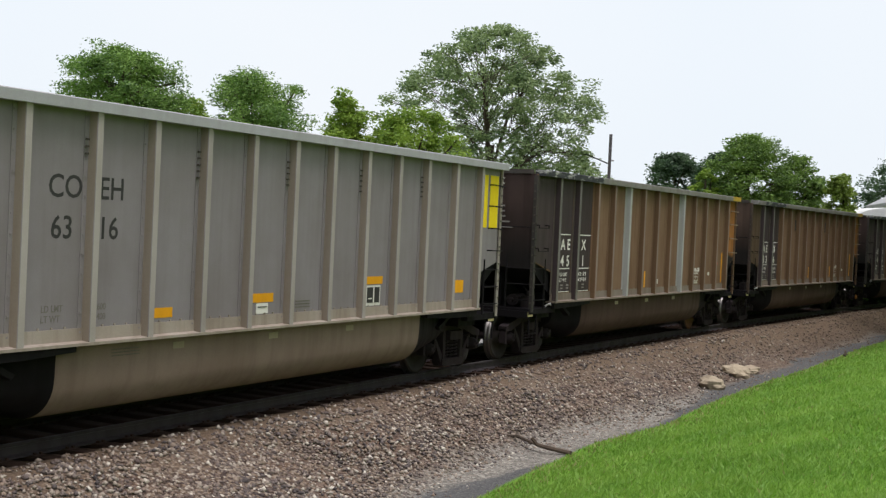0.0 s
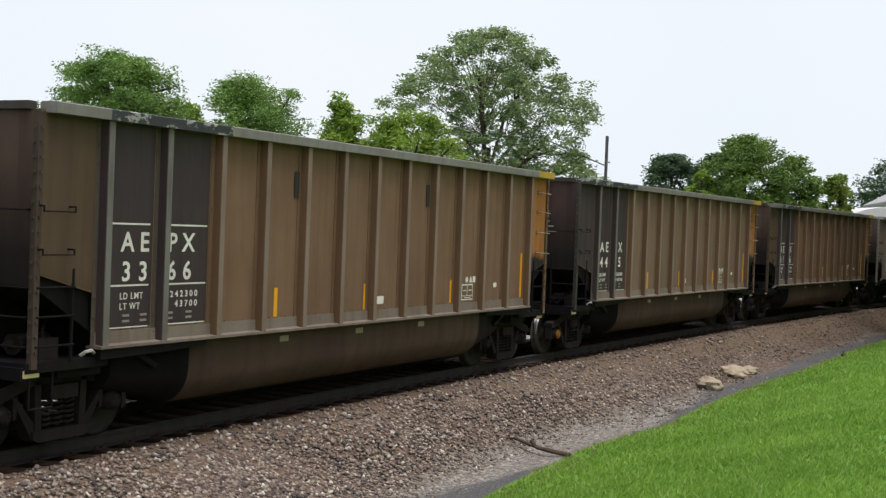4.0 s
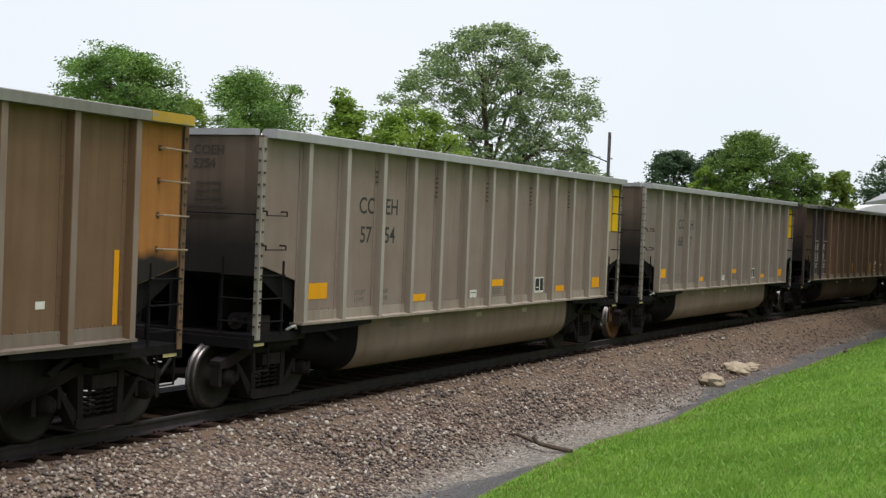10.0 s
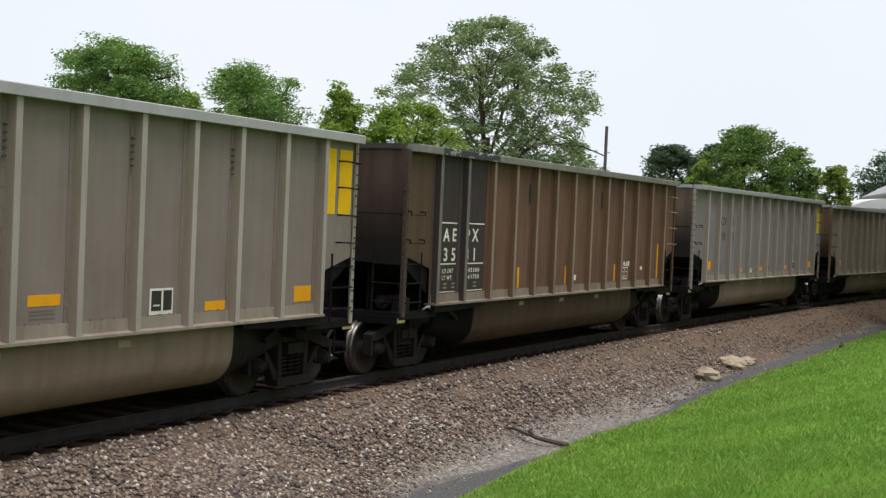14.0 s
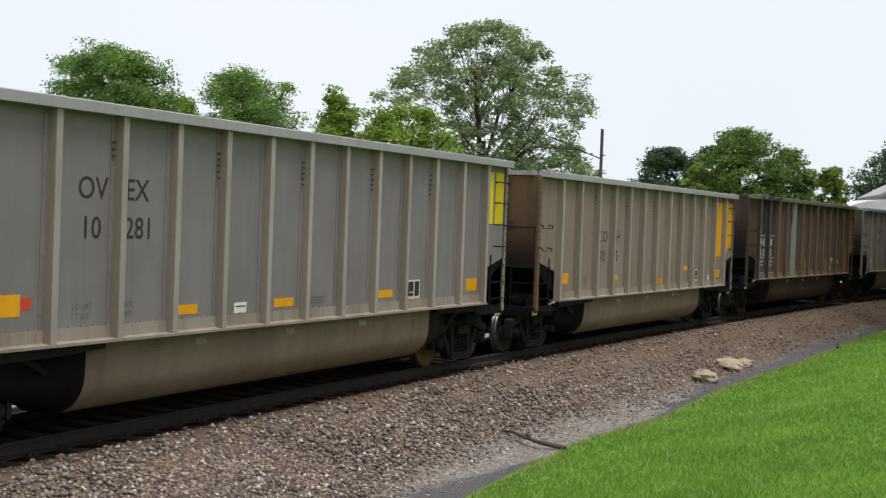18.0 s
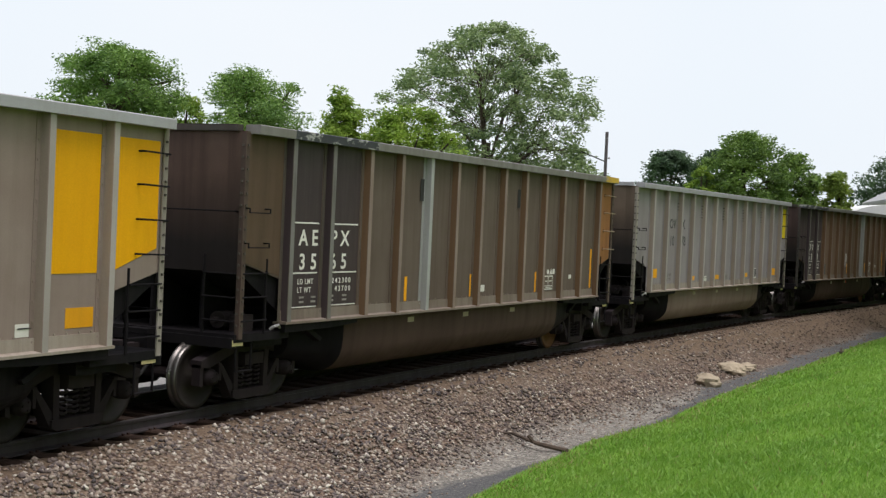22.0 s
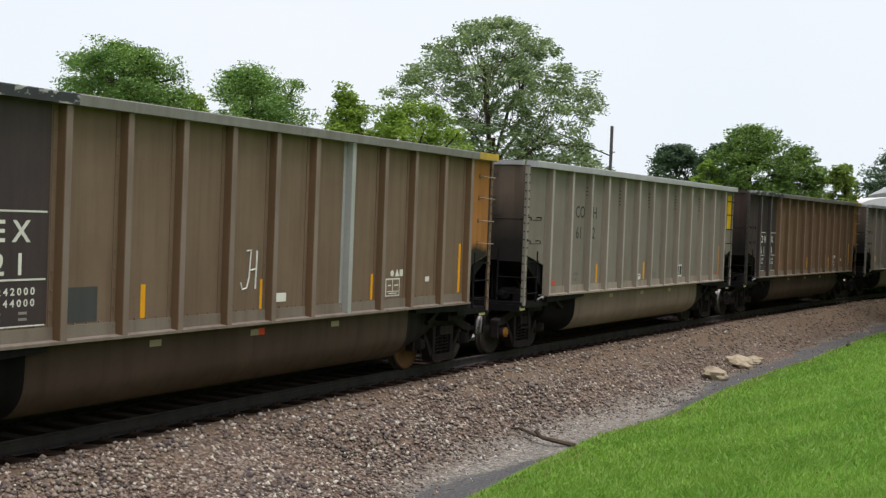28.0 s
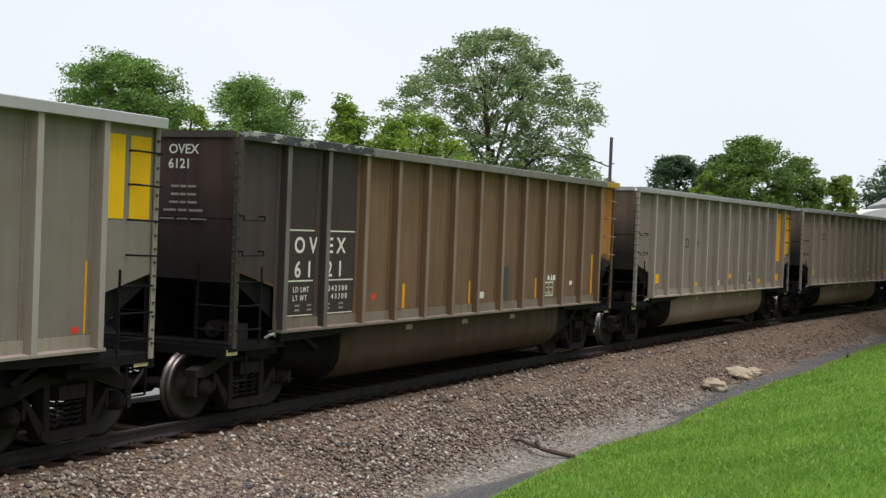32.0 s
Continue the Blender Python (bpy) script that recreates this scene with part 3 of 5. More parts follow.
def coupler_mesh():
    bm = bmesh.new()
    box(bm, -7.85, -7.4, -0.07, 0.07, 0.80, 0.95)
    prism(bm, [(-7.85, -0.16), (-8.05, -0.2), (-8.12, -0.14), (-8.06, -0.02), (-7.98, 0.02), (-8.06, 0.08), (-8.1, 0.17), (-7.9, 0.17)], 2, 0.72, 1.02)
    return sheet("coupler", bm, "truck")


def wing_mesh(e, s):
    """Black bolster wing under the side sill beside the truck."""
    bm = bmesh.new()
    prism(bm, [(e * 6.22, SILL - 0.004), (e * 6.22, 1.14), (e * 5.0, 1.16), (e * 4.25, 1.20), (e * 4.25, SILL - 0.004)], 1, s * 1.36, s * 1.58)
    return sheet("bolster_wing", bm, "black")


def brake_gear_mesh():
    bm = bmesh.new()
    rod(bm, (-6.95, -0.95, 1.33), (-6.45, -0.95, 1.33), 0.13, 14)
    rod(bm, (-7.05, -0.95, 1.33), (-6.95, -0.95, 1.33), 0.05, 8)
    box(bm, -6.9, -6.6, -1.3, -1.12, 1.17, 1.42)
    tube(bm, [(-6.75, -1.2, 1.42), (-6.75, -1.2, 1.52), (-6.5, -1.0, 1.6), (-6.3, -0.9, 1.6)], 0.02, 6)
    return sheet("brake_gear", bm, "truck")


def handle_mesh():
    bm = bmesh.new()
    tube(bm, [(-6.42, -1.46, 1.20), (-6.40, -1.52, 1.25), (-6.30, -1.52, 1.26), (-6.24, -1.5, 1.22)], 0.022, 6)
    return sheet("release_handle", bm, "bright")


def rivet_mesh(mat):
    bm = bmesh.new()
    prism(bm, [(-0.022, -0.012), (0.022, -0.012), (0.016, 0.012), (-0.016, 0.012)], 1, -0.03, 0.0)
    return sheet("rivet", bm, mat)


def hose_mesh():
    bm = bmesh.new()
    pts = [(-7.45, -0.35, 0.82)] + [(-7.55 - 0.5 * k / 8, -0.35 + 0.12 * k / 8, 0.78 - 0.42 * math.sin(k / 8 * math.pi * 0.55)) for k in range(9)]
    tube(bm, pts, 0.026, 7)
    return sheet("air_hose", bm, "rubber")


def rod_mesh(name, mat, pts, r=0.012):
    bm = bmesh.new()
    tube(bm, pts, r, 6)
    return sheet(name, bm, mat)


# -- trucks --
def side_frame_mesh():
    bm = bmesh.new()
    prism(bm, [(-1.14, 0.60), (-1.14, 0.70), (-0.95, 0.76), (-0.45, 0.90), (0.45, 0.90), (0.95, 0.76), (1.14, 0.70), (1.14, 0.60), (0.92, 0.60), (0.42, 0.76), (-0.42, 0.76), (-0.92, 0.60)], 1, -0.09, 0.09)
    for e in (-1, 1):
        prism(bm, [(e * 0.76, 0.66), (e * 0.64, 0.60), (e * 0.30, 0.20), (e * 0.42, 0.13)], 1, -0.075, 0.075)
        prism(bm, [(e * 0.42, 0.80), (e * 0.32, 0.80), (e * 0.30, 0.20), (e * 0.40, 0.22)], 1, -0.09, 0.09)
        prism(bm, [(e * 1.14, 0.64), (e * 1.07, 0.64), (e * 1.07, 0.34), (e * 1.14, 0.36)], 1, -0.07, 0.07)
        prism(bm, [(e * 0.72, 0.64), (e * 0.66, 0.64), (e * 0.67, 0.40), (e * 0.72, 0.40)], 1, -0.07, 0.07)
    prism(bm, [(-0.44, 0.24), (-0.44, 0.15), (-0.36, 0.11), (0.36, 0.11), (0.44, 0.15), (0.44, 0.24)], 1, -0.11, 0.11)
    return sheet("side_frame", bm, "truck")


def spring_mesh():
    bm = bmesh.new()
    for x in (-0.19, 0.0, 0.19):
        pts = [(x + 0.075 * math.cos(a), 0.075 * math.sin(a), 0.25 + 0.30 * a / (math.tau * 5)) for a in [k * math.tau / 8 for k in range(41)]]
        tube(bm, pts, 0.016, 5)
    return sheet("spring", bm, "truck")


def bolster_mesh():
    bm = bmesh.new()
    prism(bm, [(-1.14, 0.58), (-0.6, 0.52), (0.6, 0.52), (1.14, 0.58), (1.14, 0.74), (0.4, 0.92), (-0.4, 0.92), (-1.14, 0.74)], 0, -0.22, 0.22)
    return sheet("truck", bm, "truck")


def brake_beam_mesh():
    bm = bmesh.new()
    for e in (-1, 1):
        rod(bm, (e * 0.34, -0.8, 0.42), (e * 0.34, 0.8, 0.42), 0.035, 6)
        for s in (-1, 1):
            prism(bm, [(e * 0.36, 0.25), (e * 0.44, 0.30), (e * 0.42, 0.62), (e * 0.36, 0.6)], 1, s * 0.755 - 0.05, s * 0.755 + 0.05)
    return sheet("brake_beam", bm, "truck")


WHEEL = 0.457


def wheelset_mesh(face):
    """Axle, two wheels with flange, tread and dished plate, and the bearing caps; turns about y."""
    bm = bmesh.new()
    w = WHEEL
    for s in (-1, 1):
        prof = [(0.085, 0.66), (0.13, 0.665), (0.15, 0.70), (w - 0.09, 0.745), (w - 0.06, 0.683), (w + 0.025, 0.683), (w + 0.022, 0.712), (w + 0.002, 0.722), (w, 0.755), (w - 0.004, 0.815),
                (w - 0.06, 0.818), (w - 0.085, 0.775), (0.16, 0.755), (0.14, 0.83), (0.085, 0.83)]
        lathe(bm, [(r, s * y) for r, y in prof], 32, [1, 1, 1, 1, 2, 2, 2, 2, 2, 1, 1, 1, 1, 1])
        lathe(bm, [(0.08, s * 0.83), (0.10, s * 0.92), (0.115, s * 0.94), (0.115, s * 1.08), (0.09, s * 1.10), (0.09, s * 1.13), (0.05, s * 1.14)], 14, [0] * 6)
        for k in range(3):
            a = k * math.tau / 3
            rod(bm, (0.055 * math.cos(a), s * 1.12, 0.055 * math.sin(a)), (0.055 * math.cos(a), s * 1.155, 0.055 * math.sin(a)), 0.016, 6)
    rod(bm, (0, -0.68, 0), (0, 0.68, 0), 0.08, 12)
    return sheet("wheelset", bm, "truck", face, "tread")


TURNING = []


def cap_mesh():
    bm = bmesh.new()
    lathe(bm, [(0.10, -1.118), (0.10, -1.146), (0.06, -1.15), (0.055, -1.17)], 14)
    return sheet("bearing_cap", bm, "cap_orange")


def add_truck(car, x, face, caps=False, first=""):
    tr = place("truck", stored("truck", bolster_mesh), car, "cast steel truck, black with grime", (x, 0, 0))
    for s in (-1, 1):
        place("side_frame", stored("side_frame", side_frame_mesh), tr, "", (0, s * 1.0, 0))
        place("spring", stored("spring", spring_mesh), tr, "", (0, s * 1.0, 0))
    place("brake_beam", stored("brake_beam", brake_beam_mesh), tr)
    if caps:
        place("bearing_cap", stored("bearing_cap", cap_mesh), tr, "orange painted bearing cap", (-0.89, 0, WHEEL))
    for e in (-1, 1):
        wf = first if first and e < 0 else face
        ws = place("wheelset", stored("wheelset_" + wf, lambda: wheelset_mesh(wf)), tr, "steel wheels with polished treads", (e * 0.89, 0, WHEEL))
        TURNING.append((ws, e * 0.89))


def islands(me):
    """The separate characters of a line of writing, in reading order, each at its own left edge."""
    bm = bmesh.new()
    bm.from_mesh(me)
    seen, groups = set(), []
    for f in bm.faces:
        if f in seen:
            continue
        todo, group = [f], []
        seen.add(f)
        while todo:
            g = todo.pop()
            group.append(g)
            for e in g.edges:
                for h in e.link_faces:
                    if h not in seen:
                        seen.add(h)
                        todo.append(h)
        groups.append(group)
    found = []
    for group in groups:
        x0 = min(v.co.x for f in group for v in f.verts)
        out, ids, faces = [], {}, []
        for f in group:
            for v in f.verts:
                if v not in ids:
                    ids[v] = len(out)
                    out.append((v.co.x - x0, v.co.y, v.co.z))
            faces.append([ids[v] for v in f.verts])
        one = bpy.data.meshes.new("letter")
        one.from_pydata(out, [], faces)
        found.append((x0, one))
    bm.free()
    return sorted(found, key=lambda q: q[0])


def letters(car, text, mat, x, y, z, height, face="near", width=1.0, space=1.0):
    """Stencilled characters on a side (near) or on the leading end, one part each."""
    key = ("text", text, mat, round(height, 3), width, face, space)

    def make():
        cu = bpy.data.curves.new("lettering", "FONT")
        cu.body, cu.align_x, cu.align_y, cu.size = text, "LEFT", "BOTTOM_BASELINE", height / 0.73
        cu.extrude, cu.resolution_u, cu.offset, cu.space_character = 0.001, 3, height * (0.012 if width < 1 else 0.024), space
        tmp = bpy.data.objects.new("tmp_text", cu)
        scene.collection.objects.link(tmp)
        me = bpy.data.meshes.new_from_object(tmp.evaluated_get(bpy.context.evaluated_depsgraph_get()))
        bpy.data.objects.remove(tmp)
        me.transform(Matrix.Diagonal((width, 1, 1, 1)))
        row = islands(me)
        for x0, one in row:
            one.transform(Matrix.Rotation(radians(90), 4, "X"))
            if face == "end":
                one.transform(Matrix.Rotation(radians(-90), 4, "Z"))
            one.materials.append(M[mat])
        return row
    for x0, one in stored(key, make):
        place("letter", one, car, "", (x, y - x0, z) if face == "end" else (in_bay(x, car) + x0, y, z))


def plate(car, name, mat, x0, x1, z0, z1, y=-SKIN, thick=0.004, label=""):
    key = ("plate", name, mat, round(x1 - x0, 3), round(z1 - z0, 3))

    def make():
        bm = bmesh.new()
        box(bm, 0, x1 - x0, -thick, 0.0, 0, z1 - z0)
        return sheet(name, bm, mat)
    return place(name, stored(key, make), car, label, (in_bay(x0, car), y, z0))


def end_plate(car, name, mat, y0, y1, z0, z1):
    key = ("eplate", name, mat, round(y1 - y0, 3), round(z1 - z0, 3))

    def make():
        bm = bmesh.new()
        box(bm, -0.004, 0, 0, y1 - y0, 0, z1 - z0)
        return sheet(name, bm, mat)
    return place(name, stored(key, make), car, "", (-(HALF - 0.012) + 0.0, y0, z0))


def panel_mesh(mat, x0, x1, zlo0, zlo1, ztop):
    bm = bmesh.new()
    prism(bm, [(x0, zlo0), (x1, zlo1), (x1, ztop), (x0, ztop)], 1, -SKIN - 0.006, -SKIN)
    return sheet("painted_panel", bm, mat)


def coal_car(style, skin, mark, number, label, wheels="wheel_steel", bright=(), both_yellow=False, tub="", stencil=True, marks="square", end_white=False, end_panel="orange", caps=False, trail=""):
    car = new("coal_car")
    NUMBER_OF[car.name] = number
    brown = style == "brown"
    for s in (-1, 1):
        place("side_sheet", stored(("ss", skin, s), lambda: side_sheet_mesh(skin, s)), car)
        for k, x in enumerate(STAKES):
            mat = "bright" if k in bright and s < 0 else skin
            if brown and k < 2:
                mat = "dark_stake"
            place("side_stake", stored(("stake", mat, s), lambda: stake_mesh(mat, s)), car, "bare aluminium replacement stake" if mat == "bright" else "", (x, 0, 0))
        if brown:
            start = -7.12 if end_white else -6.26
            place("top_chord", stored(("chordd", s, start), lambda: chord_mesh("chipped", s, start, -3.95)), car, "chipped black top chord")
            if not end_white:
                place("top_chord", stored(("chordc", s), lambda: chord_mesh("chord_dull", s, -7.12, -6.26)), car, "dull grey aluminium top chord")
            place("top_chord", stored(("chordb", s), lambda: chord_mesh("chord_dull", s, -3.95, 7.16)), car, "dull grey aluminium top chord")
        else:
            place("top_chord", stored(("chord", s), lambda: chord_mesh("chord", s, -7.12, 7.22)), car, "pale aluminium top chord")
        place("side_sill", stored(("sill", brown, s), lambda: sill_mesh("sill_brown" if brown else "sill_dull", s)), car)
        tub = tub or ("tub_brown" if brown else "tub_dust")
        place("tub", stored(("tub", tub, s), lambda: tub_mesh(tub, s)), car, "rounded trough hung between the trucks")
        for e in (-1, 1):
            pm_ = ("dark" if end_white else "end_post") if brown and e < 0 else (skin if brown else "rust_post" if number == "7075" and e < 0 else "post_dull")
            place("corner_post", stored(("post", pm_, e, s), lambda: corner_post_mesh(pm_, e, s)), car)
    for e in (-1, 1):
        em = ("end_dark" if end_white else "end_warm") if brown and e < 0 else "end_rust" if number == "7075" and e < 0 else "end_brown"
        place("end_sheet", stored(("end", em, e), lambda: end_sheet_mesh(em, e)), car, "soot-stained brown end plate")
        place("slope_sheet", stored(("slope", e), lambda: slope_sheet_mesh(e)), car, "black inclined end floor")
        add_gussets(car, e)
        place("end_platform", stored(("plat", e), lambda: platform_mesh(e)), car)

        def chord_end():
            bm = bmesh.new()
            a, b = sorted((e * (HALF - 0.1), e * (HALF + 0.02)))
            box(bm, a, b, -1.40, 1.40, TOP - 0.10, TOP - 0.005)
            return sheet("end_chord", bm, "dark" if brown and e < 0 else "chord")
        place("end_chord", stored(("echord", brown and e < 0, e), chord_end), car)
        place("coupler", stored("coupler", coupler_mesh), car, "", (0, 0, 0), 0.0 if e < 0 else math.pi)
        place("air_hose", stored("hose", hose_mesh), car, "", (0, 0, 0), 0.0 if e < 0 else math.pi)
        rail_mat = "black"
        for s in (-1, 1):
            y = s * 1.535
            x0, x1 = e * 7.2, e * 6.62
            for z in (1.36, 1.70, 2.04):
                place("ladder_rung", stored(("rung", rail_mat, e, s, z), lambda: rod_mesh("ladder_rung", rail_mat, [(x0, s * 1.5, z), (x0, y, z), (x1, y, z), (x1, s * 1.5, z)], 0.014)), car)
            place("ladder_stile", stored(("stile", rail_mat, e, s), lambda: rod_mesh("ladder_stile", rail_mat, [(x1, s * 1.5, 1.15), (x1, s * 1.5, 2.25)], 0.022)), car)
            for z in (2.42, 2.92) if e < 0 else (2.42, 2.86, 3.30, 3.72):
                xe = e * 6.72
                gm = "grab_pale" if brown and e > 0 else rail_mat
                if gm == "grab_pale" and s < 0:
                    plate(car, "grab_foot", "rust", xe - 0.03, xe + 0.03, z - 0.03, z + 0.05, -SKIN - 0.006)
                place("grab_iron", stored(("grab", gm, e, s, z), lambda: rod_mesh("grab_iron", gm, [(x0, s * 1.53, z + 0.06), (x0, s * 1.60, z + 0.06), (x0, s * 1.60, z), (xe, s * 1.60, z), (xe, s * 1.60, z + 0.06), (xe, s * SKIN, z + 0.06)] if e < 0 else [(x0, s * 1.53, z), (x0, s * 1.60, z), (xe, s * 1.60, z + 0.01), (xe, s * SKIN, z + 0.01)], 0.013)), car)
            place("step_iron", stored(("step", e, s), lambda: rod_mesh("step_iron", "black", [(e * 7.2, s * 1.46, 1.0), (e * 7.2, s * 1.46, 0.62), (e * 6.85, s * 1.46, 0.62), (e * 6.85, s * 1.46, 1.1)], 0.018)), car)
        for z in (1.36, 1.70, 2.04):
            place("end_rung", stored(("erung", rail_mat, e, z), lambda: rod_mesh("end_rung", rail_mat, [(e * 7.24, -1.45, z), (e * 7.31, -1.45, z), (e * 7.31, -0.95, z), (e * 7.24, -0.95, z)], 0.013)), car)
        for z, y0, y1 in ((2.93, -1.42, 1.42),):
            place("end_grab", stored(("egrab", rail_mat, e, z), lambda: rod_mesh("end_grab", rail_mat, [(e * 7.22, y0, z), (e * 7.30, y0, z), (e * 7.30, y1, z), (e * 7.22, y1, z)], 0.012)), car)
        place("end_stile", stored(("estile", rail_mat, e), lambda: rod_mesh("end_stile", rail_mat, [(e * 7.28, -0.95, 1.15), (e * 7.28, -0.95, 2.3)], 0.02)), car)
    for e in (-1, 1):
        for s in (-1, 1):
            place("bolster_wing", stored(("wing", e, s), lambda: wing_mesh(e, s)), car)
    place("brake_gear", stored("brake_gear", brake_gear_mesh), car, "black brake cylinder on the end platform")
    place("release_handle", stored("release_handle", handle_mesh), car, "bright worn release handle")
    plate(car, "end_reflector", "cream_plate", 6.95, 7.22, 1.0, 1.09, -1.485)
    plate(car, "end_reflector", "cream_plate", -7.22, -6.98, 1.0, 1.09, -1.485)
    if not brown:
        for k in (2, 4, 6, 8, 10):
            for j in range(5 - (k == 2) * 2):
                place("rivet", stored("rivet", lambda: rivet_mesh("rivet_dark")), car, "", (STAKES[k] - 0.105, -SKIN - 0.010, 3.72 - j * 0.085))
    for x in (-2.1, 0.0, 2.05):
        plate(car, "tub_patch", "tan_reflector", x - 0.11, x + 0.11, 1.10, 1.19, -1.462)
    place("center_sill", stored("csill", center_sill_mesh), car)
    place("floor_plate", stored("floor", floor_mesh), car)
    for e in (-1, 1):
        add_truck(car, e * TRUCK, wheels if e < 0 else "wheel_steel", caps and e < 0, trail if e > 0 else "")
    f = -SKIN - 0.001
    n4 = number
    if brown:
        # black bays behind the lettering
        place("painted_panel", stored(("dp0", end_white), lambda: panel_mesh("dark_bay" if end_white else "mid_bay", -7.15, -6.26, 2.2, 1.98, TOP - 0.12)), car, "dark grimed end bay")
        place("painted_panel", stored("dp1", lambda: panel_mesh("dark_bay", -6.03, -5.29, SILL + 0.24, SILL + 0.24, TOP - 0.14)), car, "black painted bay with white stencils")
        place("painted_panel", stored("dp2", lambda: panel_mesh("dark_bay", -4.98, -4.20, SILL + 0.24, SILL + 0.24, TOP - 0.14)), car, "black painted bay with white stencils")
        yf = f - 0.006
        letters(car, mark[:2], "white", -5.74, yf, 2.46, 0.25, space=1.6)
        letters(car, mark[2:], "white", -4.86, yf, 2.46, 0.25, space=1.6)
        letters(car, n4[:2], "white", -5.72, yf, 2.09, 0.25, space=1.75)
        letters(car, n4[2:], "white", -4.86, yf, 2.09, 0.25, space=1.75)
        for x0, x1 in ((-5.95, -5.24), (-4.88, -4.10)):
            if stencil:
                for z in (2.79, 2.02):
                    plate(car, "stencil_bar", "white", x0, x1, z, z + 0.022, -SKIN - 0.007)
            plate(car, "stencil_bar", "white", x0, x1, 1.50, 1.515, -SKIN - 0.007)
        letters(car, "LD LMT", "white", -5.74, yf, 1.86, 0.085, width=0.95, space=1.15)
        letters(car, "LT WT", "white", -5.74, yf, 1.73, 0.085, width=0.95, space=1.15)
        load, light = {"4511": ("242100", "43900"), "4196": ("242100", "43900"), "4495": ("242000", "46000"), "6321": ("242000", "44000")}.get(number, ("242300", "43700"))
        letters(car, load, "white", -4.79, yf, 1.86, 0.085, width=1.1, space=1.5)
        letters(car, light, "white", -4.69, yf, 1.73, 0.085, width=1.1, space=1.5)
        for x in (-5.68, -5.36, -4.85, -4.46):
            for z in (1.64, 1.57):
                plate(car, "stencil_bar", "white_dim", x, x + 0.12, z, z + 0.03, -SKIN - 0.007)
        if end_white:
            letters(car, mark, "white", -(HALF - 0.022), -0.34, 3.85, 0.14, "end")
            letters(car, number, "white", -(HALF - 0.022), -0.34, 3.64, 0.14, "end")
            for k, wd in enumerate((0.42, 0.42, 0.46, 0.66, 0.8)):
                for a0, a1 in ((0.0, 0.34), (0.40, 0.62), (0.68, 1.0)):
                    end_plate(car, "stencil_bar", "white_dim", -0.62 - wd / 2 + a0 * wd, -0.62 - wd / 2 + a1 * wd, 3.36 - k * 0.115, 3.395 - k * 0.115)
        if end_panel:
            place("painted_panel", stored(("op", end_panel), lambda: panel_mesh(end_panel, 6.30, 7.14, 1.96, 2.2, TOP - 0.12)), car, "orange painted end bay")
        if end_panel:
            def band():
                bm = bmesh.new()
                box(bm, 6.35, 7.17, -1.670, -1.43, TOP - 0.128, TOP + 0.004)
                return sheet("chord_band", bm, "band_yellow")
            place("chord_band", stored("chord_band", band), car, "worn yellow band on the top chord")
        if number == "4495":
            for k, word in enumerate(("ROTARY", "COUPLER", "END")):
                letters(car, word, "black_ink", 6.36, -SKIN - 0.007, 3.61 - 0.145 * k, 0.085, width=0.95)
        for x, z1 in ((-0.38, 1.92), (5.98, 2.42)) if number == "4511" else ((-2.45, 1.92), (0.02, 1.92), (2.98, 1.92), (5.98, 2.42)):
            plate(car, "reflector_strip", "amber", x, x + 0.085, 1.49, z1, label="upright amber reflector strip")
        # service stencil box under a disc, a triangle and a square
        plate(car, "label_plate", "white", 3.45, 3.92, 1.52, 1.83, label="white stencilled service box")
        plate(car, "label_field", skin, 3.475, 3.895, 1.545, 1.805, -SKIN - 0.004)
        for x0, x1, z0, z1 in ((3.475, 3.895, 1.60, 1.612), (3.66, 3.675, 1.60, 1.805), (3.52, 3.62, 1.70, 1.72), (3.72, 3.85, 1.70, 1.72), (3.55, 3.82, 1.565, 1.58)):
            plate(car, "label_mark", "white", x0, x1, z0, z1, -SKIN - 0.008)
        for k, pts in enumerate(([(0.05 + 0.055 * math.cos(a), 0.055 + 0.055 * math.sin(a)) for a in [j * math.tau / 12 for j in range(12)]], [(0.0, 0.0), (0.13, 0.0), (0.065, 0.125)], [(0.0, 0.0), (0.11, 0.0), (0.11, 0.115), (0.0, 0.115)])):
            def shape_plate():
                bm = bmesh.new()
                prism(bm, pts, 1, -0.004, 0.0)
                return sheet("label_mark", bm, "white")
            place("label_mark", stored(("shape", k), shape_plate), car, "", (3.48 + k * 0.15, -SKIN, 1.86))
        plate(car, "label_plate", "white", 4.80, 4.94, 1.74, 1.83)
        plate(car, "label_plate", "white", 0.40, 0.66, 1.57, 1.70)
    else:
        ink, tx, tz, split = ("black_ink", -4.56, 3.02, 2) if not both_yellow else ("black_ink", -3.62, 2.63, 2)
        letters(car, mark[:2], ink, tx, f, tz, 0.28, width=0.92)
        letters(car, mark[2:], ink, tx + (0.94 if both_yellow else 0.84), f, tz, 0.28, width=0.92)
        letters(car, number[:split], ink, tx + 0.06, f, tz - 0.48, 0.28, width=0.92)
        letters(car, number[split:], ink, tx + (0.94 if both_yellow else 0.84), f, tz - 0.48, 0.28, width=0.92)
        letters(car, "LD LMT", "grey_ink", -4.60, f, 1.68, 0.085, width=0.85)
        letters(car, "LT WT", "grey_ink", -4.60, f, 1.56, 0.085, width=0.85)
        letters(car, "44600", "grey_ink", -3.78, f, 1.68, 0.085, width=0.85)
        letters(car, "41400", "grey_ink", -3.78, f, 1.56, 0.085, width=0.85)
        letters(car, mark, "end_ink", -(HALF - 0.022), -0.34, 3.80, 0.14, "end")
